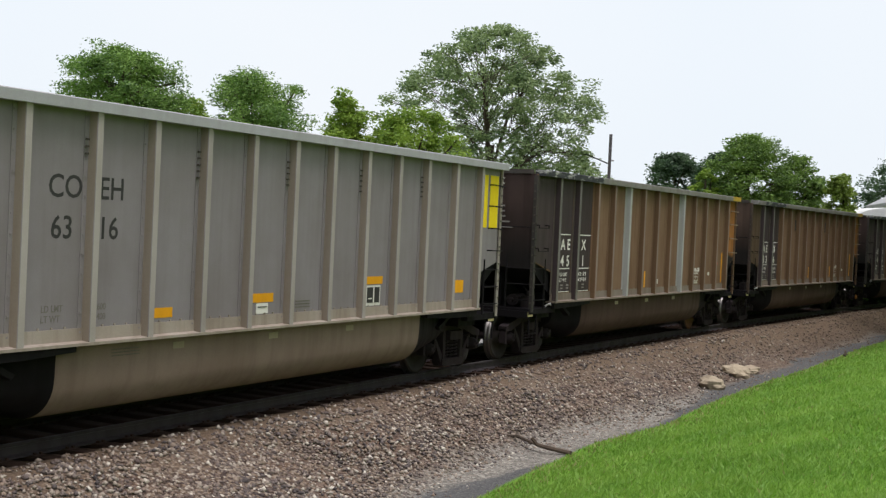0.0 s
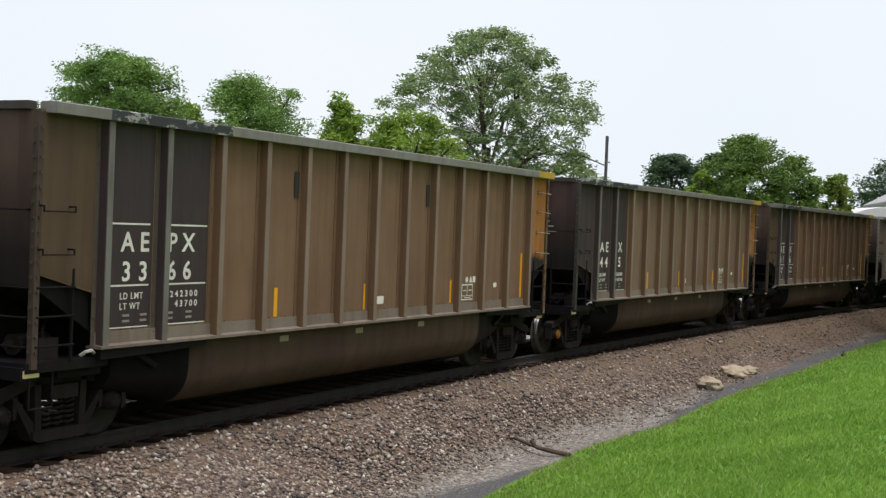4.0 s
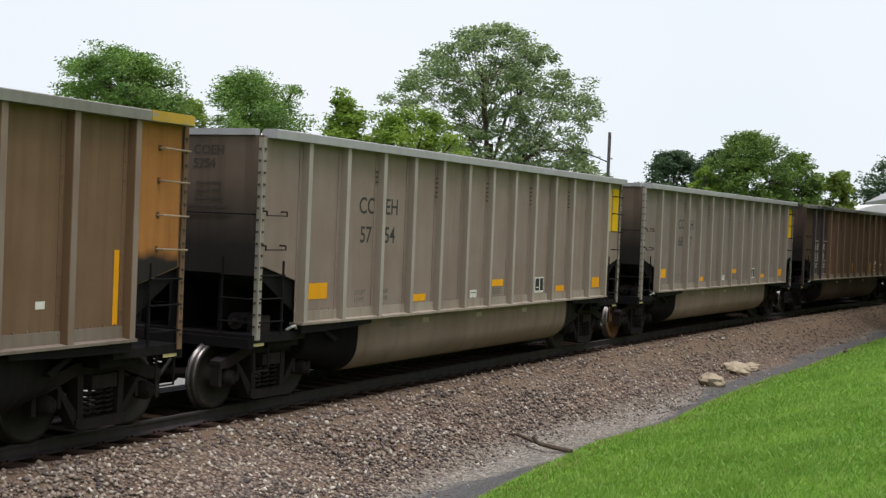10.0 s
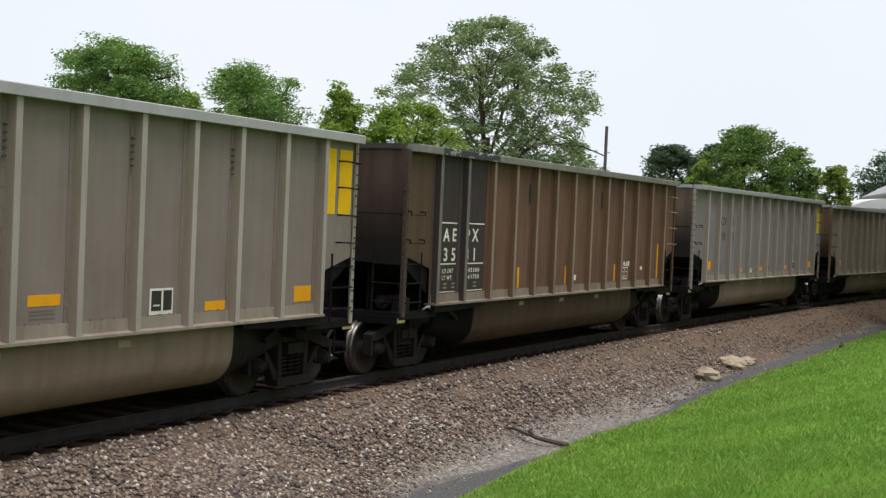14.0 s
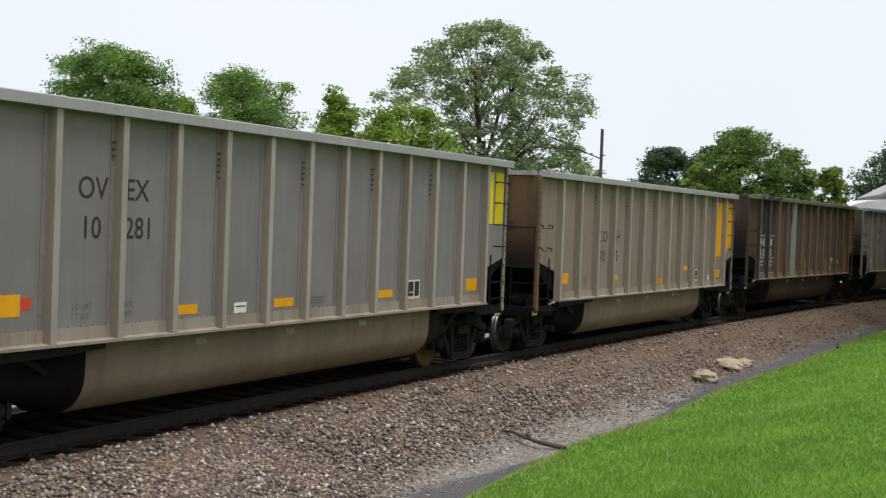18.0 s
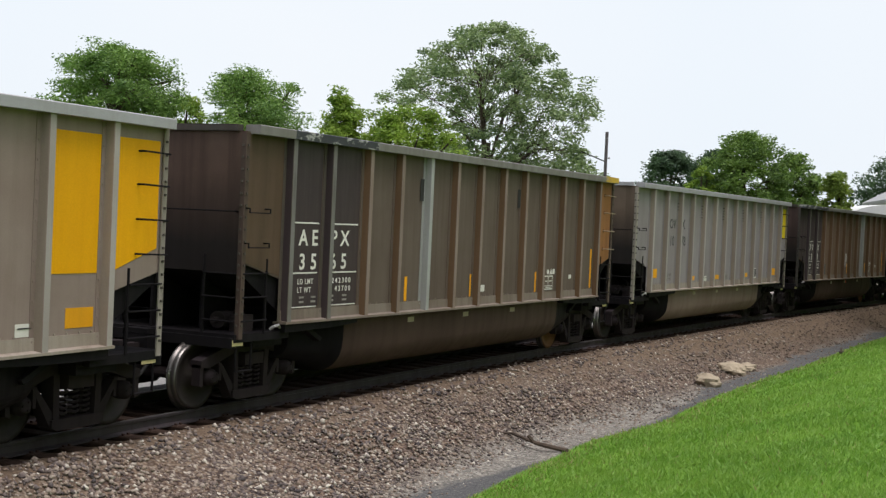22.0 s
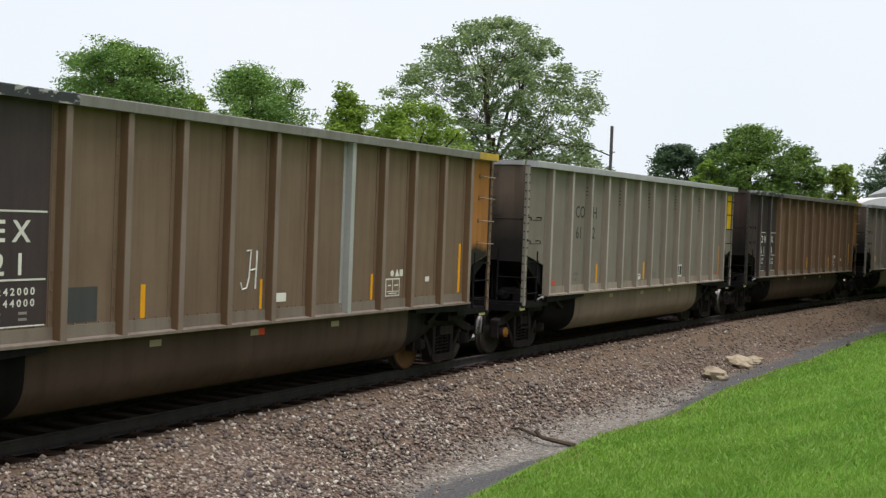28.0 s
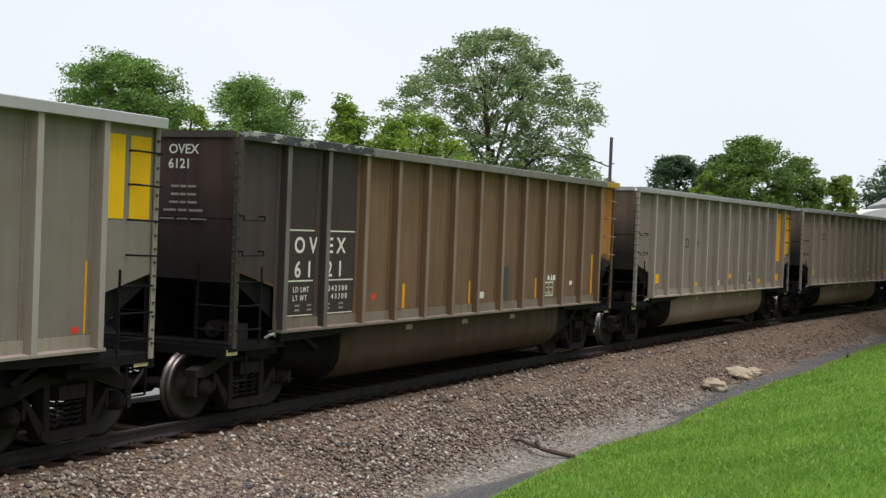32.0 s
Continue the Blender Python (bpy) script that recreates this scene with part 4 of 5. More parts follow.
        letters(car, number, "end_ink", -(HALF - 0.022), -0.34, 3.60, 0.14, "end")
        for k, wd in enumerate((0.42, 0.42, 0.46, 0.66, 0.8)):
            for a0, a1 in ((0.0, 0.34), (0.40, 0.62), (0.68, 1.0)):
                end_plate(car, "stencil_bar", "end_ink", -0.62 - wd / 2 + a0 * wd, -0.62 - wd / 2 + a1 * wd, 3.36 - k * 0.115, 3.395 - k * 0.115)
        if both_yellow:
            place("painted_panel", stored("yp0", lambda: panel_mesh("yellow", 5.27, 6.05, 2.20, 2.20, TOP - 0.30)), car, "yellow painted bay")
            place("painted_panel", stored("yp1", lambda: panel_mesh("yellow", 6.32, 7.12, 2.22, 2.50, TOP - 0.30)), car, "yellow painted end bay")
        else:
            pale = "lemon" if number in ("6316", "10281", "10278") else "golden"
            place("painted_panel", stored(("yp2", pale), lambda: panel_mesh(pale, 6.33, 6.64, 2.88, 2.88, TOP - 0.26)), car, "yellow painted end panel")
            place("painted_panel", stored(("yp3", pale), lambda: panel_mesh(pale, 6.74, 7.11, 2.88, 2.88, TOP - 0.26)), car, "yellow painted end panel")
        lab, small = {"square": (2.42, -0.50), "late": (3.40, -1.45), "strip": (2.42, -0.55), "wide": (3.72, 4.90), "first": (2.42, -0.50)}[marks]
        if marks == "strip":
            for x, z1 in ((-6.02, 2.36), (-3.22, 1.93), (-0.10, 1.93), (6.04, 2.36)):
                plate(car, "reflector_strip", "amber", x, x + 0.085, 1.49, z1, label="upright amber reflector strip")
        else:
            plate(car, "reflector", "amber", -5.93, -5.43, 1.65, 1.90, label="square amber reflector")
            spots = {"square": ((-2.72, 1.50), (0.42, 1.69), (3.50, 1.49), (5.55, 1.52)), "late": ((-2.75, 1.53), (-0.50, 1.53), (2.42, 1.55), (5.62, 1.56)), "first": ((-2.80, 1.53), (-0.60, 1.655), (2.43, 1.85), (5.38, 1.62)), "wide": ((-2.80, 1.66), (0.53, 1.50), (2.72, 1.82), (5.62, 1.55))}[marks]
            for x, z in spots:
                plate(car, "reflector", "amber", x, x + (0.5 if x < 5 else 0.46), z, z + (0.13 if x < 5 else 0.24), label="oblong amber reflector")
        plate(car, "label_plate", "white", lab, lab + 0.45, 1.49, 1.83, label="white framed service label")
        plate(car, "label_field", "black_ink", lab + 0.03, lab + 0.42, 1.54, 1.80, -SKIN - 0.004)
        plate(car, "label_mark", "white", lab + 0.21, lab + 0.24, 1.54, 1.80, -SKIN - 0.008)
        plate(car, "label_mark", "white", lab + 0.06, lab + 0.18, 1.60, 1.62, -SKIN - 0.008)
        plate(car, "label_plate", "white", small, small + 0.28, 1.49, 1.64, label="small white label")
        plate(car, "stencil_bar", "black_ink", small + 0.03, small + 0.24, 1.58, 1.595, -SKIN - 0.006)
        for k in range(3):
            plate(car, "stencil_bar", "grey_ink", 0.45, 0.84, 1.63 - k * 0.045, 1.65 - k * 0.045)
            plate(car, "stencil_bar", "tub_ink", -3.35, -2.85, 1.16 - k * 0.04, 1.175 - k * 0.04, -1.463)
    tagged(car, label, "coal car", "coal cars of the train")
    return car


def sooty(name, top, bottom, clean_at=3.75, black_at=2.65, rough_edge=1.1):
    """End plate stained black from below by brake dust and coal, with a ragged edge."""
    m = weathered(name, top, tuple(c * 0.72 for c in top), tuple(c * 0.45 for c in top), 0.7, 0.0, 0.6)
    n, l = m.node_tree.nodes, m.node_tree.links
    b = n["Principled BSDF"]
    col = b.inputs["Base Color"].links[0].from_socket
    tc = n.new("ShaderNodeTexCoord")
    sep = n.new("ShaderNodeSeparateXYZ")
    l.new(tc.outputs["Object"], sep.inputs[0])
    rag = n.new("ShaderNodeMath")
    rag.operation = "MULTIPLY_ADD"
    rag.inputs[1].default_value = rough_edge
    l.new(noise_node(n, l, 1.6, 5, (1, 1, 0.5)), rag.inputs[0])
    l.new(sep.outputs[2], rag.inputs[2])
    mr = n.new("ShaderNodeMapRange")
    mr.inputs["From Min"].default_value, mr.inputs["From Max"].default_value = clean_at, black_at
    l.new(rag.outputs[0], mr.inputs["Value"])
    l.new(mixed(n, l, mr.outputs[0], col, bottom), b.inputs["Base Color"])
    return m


def chipped(name, paint, bare):
    m = weathered(name, paint, tuple(c * 1.3 for c in paint), tuple(c * 0.7 for c in paint), 0.5, 0.05, 0.3)
    n, l = m.node_tree.nodes, m.node_tree.links
    b = n["Principled BSDF"]
    col = b.inputs["Base Color"].links[0].from_socket
    chip = ramp(n, l, noise_node(n, l, 3.2, 6, (1, 1, 2), 0.7), [(0.55, (0, 0, 0)), (0.58, (1, 1, 1))])
    l.new(mixed(n, l, chip, col, bare), b.inputs["Base Color"])
    return m


M["orange"] = sooty("orange_paint_sooty_below", (0.385, 0.16, 0.045), (0.02, 0.016, 0.014), 2.44, 2.30, 0.4)
M["chipped"] = chipped("chipped_black_paint", (0.045, 0.045, 0.05), (0.34, 0.33, 0.31))
M["rust_orange"] = weathered("rusty_orange_paint", (0.30, 0.13, 0.045), (0.22, 0.10, 0.04), (0.13, 0.07, 0.035), 0.6, 0.0, 0.5)
M["cap_orange"] = weathered("orange_bearing_cap", (0.42, 0.17, 0.03), (0.33, 0.13, 0.03), (0.2, 0.09, 0.03), 0.6, 0.1, 0.3)
M["tan_reflector"] = weathered("dusty_yellow_patch", (0.33, 0.28, 0.19), (0.26, 0.215, 0.15), (0.2, 0.16, 0.1), 0.6, 0.0, 0.4)
M["patch_dark"] = weathered("dark_grey_patch", (0.06, 0.06, 0.065), (0.08, 0.075, 0.07), (0.05, 0.045, 0.04), 0.5, 0.0, 0.3)
M["chalk"] = weathered("white_paint_stick", (0.7, 0.7, 0.68), (0.6, 0.58, 0.55), (0.4, 0.37, 0.33), 0.8, 0.0, 0.3)
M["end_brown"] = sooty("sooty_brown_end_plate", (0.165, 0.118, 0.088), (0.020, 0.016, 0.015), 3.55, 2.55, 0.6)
# flank colour holds both tan dirt and the shade of a side turned away
M["stake_dirt_shade"] = weathered("dirty_shaded_stake_side", (0.2898, 0.2394, 0.1982), (0.2461, 0.1949, 0.1512), (0.1840, 0.1368, 0.0974), 0.7, 0.0, 0.5)
M["white_dim"] = weathered("faded_white_stencil", (0.30, 0.27, 0.25), (0.22, 0.2, 0.18), (0.12, 0.1, 0.09), 0.6, 0.0, 0.4)
M["tub_ink"] = weathered("faded_trough_stencil", (0.13, 0.11, 0.085), (0.15, 0.125, 0.095), (0.12, 0.09, 0.07), 0.7, 0.0, 0.4)
M["end_ink"] = weathered("faded_dark_stencil", (0.06, 0.045, 0.038), (0.075, 0.055, 0.045), (0.05, 0.04, 0.03), 0.6, 0.0, 0.4)
M["dark_stake"] = weathered("dark_grimed_stake", (0.09, 0.078, 0.066), (0.12, 0.095, 0.075), (0.06, 0.048, 0.04), 0.5, 0.2, 0.5)
M["dark_bay"] = weathered("dark_painted_bay", (0.047, 0.034, 0.037), (0.060, 0.042, 0.042), (0.035, 0.025, 0.026), 0.5, 0.05, 0.5)
M["mid_bay"] = weathered("dark_brown_bay", (0.1103, 0.0700, 0.0442), (0.0893, 0.0560, 0.0357), (0.0546, 0.0350, 0.0229), 0.6, 0.05, 0.5)
M["rivet_dark"] = weathered("dark_rivet", (0.07, 0.06, 0.05), (0.09, 0.075, 0.06), (0.06, 0.05, 0.04), 0.6, 0.1, 0.3)
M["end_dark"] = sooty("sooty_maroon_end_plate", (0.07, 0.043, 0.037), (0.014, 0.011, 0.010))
M["tub_brown"] = weathered("sooty_brown_trough", (0.0819, 0.0519, 0.0389), (0.0624, 0.0390, 0.0288), (0.0390, 0.0237, 0.0180), 0.75, 0.0, 0.5)
M["tub_dust"] = weathered("dust_caked_trough", (0.229, 0.170, 0.133), (0.184, 0.131, 0.100), (0.129, 0.088, 0.065), 0.75, 0.0, 0.5)
# brown flank: grime, with shade painted in as a darker tone
M["stake_brown"] = weathered("grimy_shaded_stake_side", (0.1610, 0.0951, 0.0537), (0.1260, 0.0745, 0.0405), (0.0820, 0.0480, 0.0264), 0.8, 0.0, 0.5)
M["sill_brown"] = weathered("dusty_brown_sill", (0.23, 0.19, 0.155), (0.18, 0.14, 0.108), (0.11, 0.08, 0.058), 0.7, 0.05, 0.5)
M["end_post"] = weathered("rusty_brown_post", (0.085, 0.058, 0.046), (0.065, 0.044, 0.035), (0.04, 0.028, 0.024), 0.65, 0.05, 0.5)
M["band_yellow"] = chipped("chipped_yellow_paint", (0.42, 0.27, 0.04), (0.27, 0.25, 0.22))
M["rust_post"] = weathered("rust_streaked_post", (0.20, 0.125, 0.07), (0.14, 0.085, 0.05), (0.09, 0.05, 0.03), 0.7, 0.0, 0.6)
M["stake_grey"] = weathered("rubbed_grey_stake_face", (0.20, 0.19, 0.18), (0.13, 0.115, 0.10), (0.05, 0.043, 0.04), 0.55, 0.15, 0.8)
M["grab_pale"] = weathered("rubbed_bar_steel", (0.36, 0.29, 0.21), (0.26, 0.19, 0.13), (0.16, 0.09, 0.05), 0.6, 0.1, 0.4)
M["cream_plate"] = weathered("cream_reflector", (0.56, 0.47, 0.24), (0.45, 0.37, 0.18), (0.3, 0.23, 0.12), 0.6, 0.0, 0.4)
M["post_dull"] = weathered("dusty_aluminium_post", (0.34, 0.305, 0.265), (0.26, 0.22, 0.18), (0.16, 0.125, 0.10), 0.65, 0.05, 0.6)
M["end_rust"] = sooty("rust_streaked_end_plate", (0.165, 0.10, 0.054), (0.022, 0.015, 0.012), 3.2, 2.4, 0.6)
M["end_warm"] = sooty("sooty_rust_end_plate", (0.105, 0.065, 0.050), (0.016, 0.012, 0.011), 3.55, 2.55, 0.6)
# stake faces: rubbed metal, made paler to read as better lit
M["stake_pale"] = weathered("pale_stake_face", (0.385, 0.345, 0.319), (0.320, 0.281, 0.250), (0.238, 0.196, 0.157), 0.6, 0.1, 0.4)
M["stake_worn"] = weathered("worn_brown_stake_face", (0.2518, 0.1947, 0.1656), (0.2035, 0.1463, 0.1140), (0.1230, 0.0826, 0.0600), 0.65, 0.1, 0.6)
M["sill_dull"] = weathered("dusty_aluminium_sill", (0.346, 0.296, 0.249), (0.262, 0.212, 0.169), (0.140, 0.102, 0.071), 0.6, 0.1, 0.5)
M["chord_dull"] = weathered("dull_aluminium_chord", (0.266, 0.252, 0.241), (0.209, 0.190, 0.169), (0.133, 0.109, 0.092), 0.5, 0.25, 0.35)


def true_heights(cars):
    done = set()
    for car in cars:
        for ob in car.children:
            if ob.name.startswith("truck"):
                continue
            base = ob.location.z
            ob.location.z = true_height(base) - LOWER.get(NUMBER_OF[car.name], 0.0)
            if ob.data.name in done:
                continue
            done.add(ob.data.name)
            for v in ob.data.vertices:
                v.co.z = true_height(v.co.z + base) - true_height(base)


SILVER = "weathered aluminium coal car with black stencilled letters"
BROWN = "brown grimed coal car with black lettered bays and white stencils"
CARS = [
    coal_car("silver", "silver_clean", "COEH", "6316", "grey aluminium coal car, clean sides, yellow end panels", marks="first"),
    coal_car("brown", "brown", "AEPX", "4511", "brown coal car with black lettered bays and two bare stakes", bright=(4, 8), end_white=True, trail="rust"),
    coal_car("brown", "brown", "AEPX", "3366", "brown grimed coal car with black lettered bays, dark wheels"),
    coal_car("brown", "brown_pale", "AEPX", "4495", "tan-brown grimed coal car with chipped black leading chord", stencil=False, end_white=True, caps=True),
    coal_car("brown", "brown", "AEPX", "4196", BROWN),
    coal_car("silver", "silver_tan", "COEH", "5754", SILVER + ", dusty"),
    coal_car("silver", "silver", "COEH", "6857", SILVER + ", rusty wheels", wheels="rust"),
    coal_car("brown", "brown_red", "AEPX", "3531", "red-brown rusted coal car with black lettered bays", end_panel=""),
    coal_car("silver", "silver_clean", "OVEX", "10281", SILVER + ", clean", marks="late", trail="rust"),
    coal_car("silver", "silver_tan", "COEH", "7075", SILVER + ", wide yellow end bays", both_yellow=True, marks="wide"),
    coal_car("brown", "brown_dull", "AEPX", "3565", "dull grey-brown coal car with black lettered bays and one bare stake", bright=(4,), end_panel="rust_orange", trail="rust"),
    coal_car("silver", "silver_clean", "OVEX", "10278", SILVER + ", clean", marks="late"),
    coal_car("brown", "brown_pale", "OVEX", "6321", "tan-brown grimed coal car with chalk scrawl and one bare stake", bright=(8,), end_white=True, trail="rust"),
    coal_car("silver", "silver_grey", "COEH", "6152", SILVER + ", upright amber strips", marks="strip", caps=True),
    coal_car("brown", "brown", "OVEX", "6121", BROWN, end_white=True),
    coal_car("silver", "silver", "COEH", "", SILVER + ", far along the train", both_yellow=True),
    coal_car("silver", "silver_tan", "COEH", "", SILVER + ", far along the train"),
    coal_car("brown", "brown", "AEPX", "", "dark brown grimed coal car far along the train"),
    coal_car("silver", "silver_clean", "COEH", "", SILVER + ", far along the train"),
]


# -- marks of single cars --
def black_marks(car, *at):
    for x in at:
        plate(car, "rubbed_mark", "black_ink", x - 0.06, x + 0.06, 3.27, 3.66, -SKIN - 0.012, label="black rubbed mark on the stake")


def scrawl(car):
    strokes = ([(-0.52, 2.33), (-0.42, 2.335), (-0.45, 1.95), (-0.50, 1.80), (-0.60, 1.78), (-0.64, 1.88)], [(-0.28, 2.33), (-0.30, 1.78)], [(-0.44, 2.05), (-0.29, 2.07)])
    for k in strokes:
        part("scrawl", bmesh_stroke(k), "chalk", car, "white paint-stick scrawl")


def bmesh_stroke(pts):
    bm = bmesh.new()
    tube(bm, [(x, -SKIN - 0.003, z) for x, z in pts], 0.013, 5)
    return bm


for i in (2, 4, 7, 10):
    black_marks(CARS[i], -1.99, 2.03)
plate(CARS[1], "red_tag", "red", 5.55, 5.66, 2.04, 2.13, label="red tag")
plate(CARS[1], "service_plate", "white", 4.15, 4.42, 1.62, 1.95, label="pale metal service plate")
plate(CARS[1], "service_field", "patch_dark", 4.2, 4.3, 1.72, 1.9, -SKIN - 0.004)
plate(CARS[7], "red_tag", "red", -3.72, -3.60, 1.73, 1.83, label="red tag")
plate(CARS[7], "dark_patch", "patch_dark", -3.74, -3.54, 1.50, 1.62)
plate(CARS[8], "red_tag", "red", -5.40, -5.26, 1.72, 1.86, label="red tag")
plate(CARS[12], "dark_patch", "patch_dark", -3.74, -3.22, 1.50, 1.92, label="dark grey square patch")
plate(CARS[12], "red_tag", "red", 0.08, 0.22, 1.10, 1.20, -1.463, label="red tag on the trough")
scrawl(CARS[12])
plate(CARS[14], "red_tag", "red", -3.46, -3.32, 1.68, 1.78, label="red tag")
plate(CARS[14], "dark_smear", "patch_dark", 1.52, 1.72, 1.50, 2.20, label="dark smear down the side")
plate(CARS[13], "red_tag", "red", -5.72, -5.58, 1.50, 1.60, label="red tag")
plate(CARS[13], "red_tag", "red", 5.86, 5.98, 1.50, 1.58, label="red tag")
true_heights(CARS)


# ---- loose ground cover ----
def leafy(name, dark, mid, light, rough=0.6, glow=0.3):
    """Leaf or blade: diffuse with light passing through, each piece a little different."""
    m, n, l, b = material(name, rough)
    geo = n.new("ShaderNodeNewGeometry")
    big = noise_node(n, l, 0.55, 3)
    per = ramp(n, l, geo.outputs["Random Per Island"], [(0.0, dark), (0.55, mid), (1.0, light)])
    c = mixed(n, l, 0.45, per, ramp(n, l, big, [(0.35, dark), (0.65, light)]))
    l.new(c, b.inputs["Base Color"])
    tr = n.new("ShaderNodeBsdfTranslucent")
    l.new(c, tr.inputs["Color"])
    mx = n.new("ShaderNodeMixShader")
    mx.inputs[0].default_value = glow
    l.new(b.outputs[0], mx.inputs[1])
    l.new(tr.outputs[0], mx.inputs[2])
    l.new(mx.outputs[0], n["Material Output"].inputs["Surface"])
    return m


def stone_material():
    m, n, l, b = material("crushed_stone", 0.85)
    geo = n.new("ShaderNodeNewGeometry")
    per = ramp(n, l, geo.outputs["Random Per Island"], STONE_TONES)
    zone = noise_node(n, l, 0.5, 4)
    c = mixed(n, l, ramp(n, l, zone, [(0.45, (0, 0, 0)), (0.65, (0.4, 0.4, 0.4))]), per, (0.18, 0.11, 0.07))
    tc = n.new("ShaderNodeTexCoord")
    sep = n.new("ShaderNodeSeparateXYZ")
    l.new(tc.outputs["Object"], sep.inputs[0])
    far = n.new("ShaderNodeMapRange")
    far.inputs["From Min"].default_value, far.inputs["From Max"].default_value, far.inputs["To Max"].default_value = 24, 46, 0.75
    l.new(sep.outputs[0], far.inputs["Value"])
    c = mixed(n, l, far.outputs[0], c, (0.14, 0.10, 0.07))
    l.new(c, b.inputs["Base Color"])
    bump(n, l, b, noise_node(n, l, 90, 3), 0.4, 0.01)
    return m


rng = np.random.default_rng(7)


def spread(count, az0, az1, r0, r1, y0, y1):
    """Places round the standpoint, thinning out with distance."""
    az = np.radians(rng.uniform(az0, az1, count))
    r = np.exp(rng.uniform(math.log(r0), math.log(r1), count))
    x, y = EYE[0] + r * np.cos(az), EYE[1] + r * np.sin(az)
    k = (y > y0) & (y < y1)
    return x[k], y[k], r[k]


def scatter_stones():
    xa, ya, ra = spread(150000, 6, 60, 9.5, 75, -5.15, -0.4)
    xb, yb = rng.uniform(-30, 60, 9000), rng.uniform(-5.1, -0.95, 9000)
    x, y = np.concatenate([xa, xb]), np.concatenate([ya, yb])
    r = np.concatenate([ra, np.full(len(xb), 25.0)])
    keep = rng.random(len(x)) < np.interp(y - bank_shift(x), [-5.3, -4.95, -4.6, -4.1], [0.35, 0.8, 1, 1]) * np.interp(y - track_y(x), [-1.9, -1.55, -1.2, -1.1], [1, 0.6, 0.15, 0]) * np.where(y < -5.36 + bank_shift(x) + np.interp(x, MUD_X, MUD), 0.35, 1.0)
    x, y, r = x[keep], y[keep], r[keep]
    n = len(x)
    size = 0.012 + 0.034 * rng.random(n) ** 1.4 * np.interp(y - bank_shift(x), [-4.8, -3.9], [0.55, 1.0]) * np.interp(r, [15, 60], [1.0, 1.7])
    z = ground_height(x, y) + size * 0.3
    base = np.array([[1, 0, 0], [0, 1, 0], [-1, 0, 0], [0, -1, 0], [0, 0, 1], [0, 0, -1]], float)
    v = base[None] * rng.uniform(0.6, 1.35, (n, 6, 1)) * size[:, None, None]
    v[:, :, 2] *= 0.75
    v += rng.normal(0, 0.18, (n, 6, 3)) * size[:, None, None]
    a = rng.uniform(0, math.tau, n)
    ca, sa = np.cos(a), np.sin(a)
    vx = v[:, :, 0] * ca[:, None] - v[:, :, 1] * sa[:, None]
    vy = v[:, :, 0] * sa[:, None] + v[:, :, 1] * ca[:, None]
    v = np.stack([vx + x[:, None], vy + y[:, None], v[:, :, 2] + z[:, None]], -1).reshape(-1, 3)
    tri = np.array([[0, 1, 4], [1, 2, 4], [2, 3, 4], [3, 0, 4], [1, 0, 5], [2, 1, 5], [3, 2, 5], [0, 3, 5]])
    f = (tri[None] + 6 * np.arange(n)[:, None, None]).reshape(-1, 3)
    ob = new("ballast", quads("ballast", v, f, [stone_material()]))
    return tagged(ob, "loose crushed stone ballast in grey, brown and tan", "ballast", kind="stuff")


scatter_stones()

M["grass"] = leafy("lawn_grass", (0.135, 0.285, 0.032), (0.20, 0.365, 0.045), (0.275, 0.43, 0.068), 0.6, 0.45)
M["dry_grass"] = leafy("dry_yellow_grass", (0.20, 0.24, 0.06), (0.28, 0.31, 0.08), (0.36, 0.36, 0.13), 0.7, 0.35)


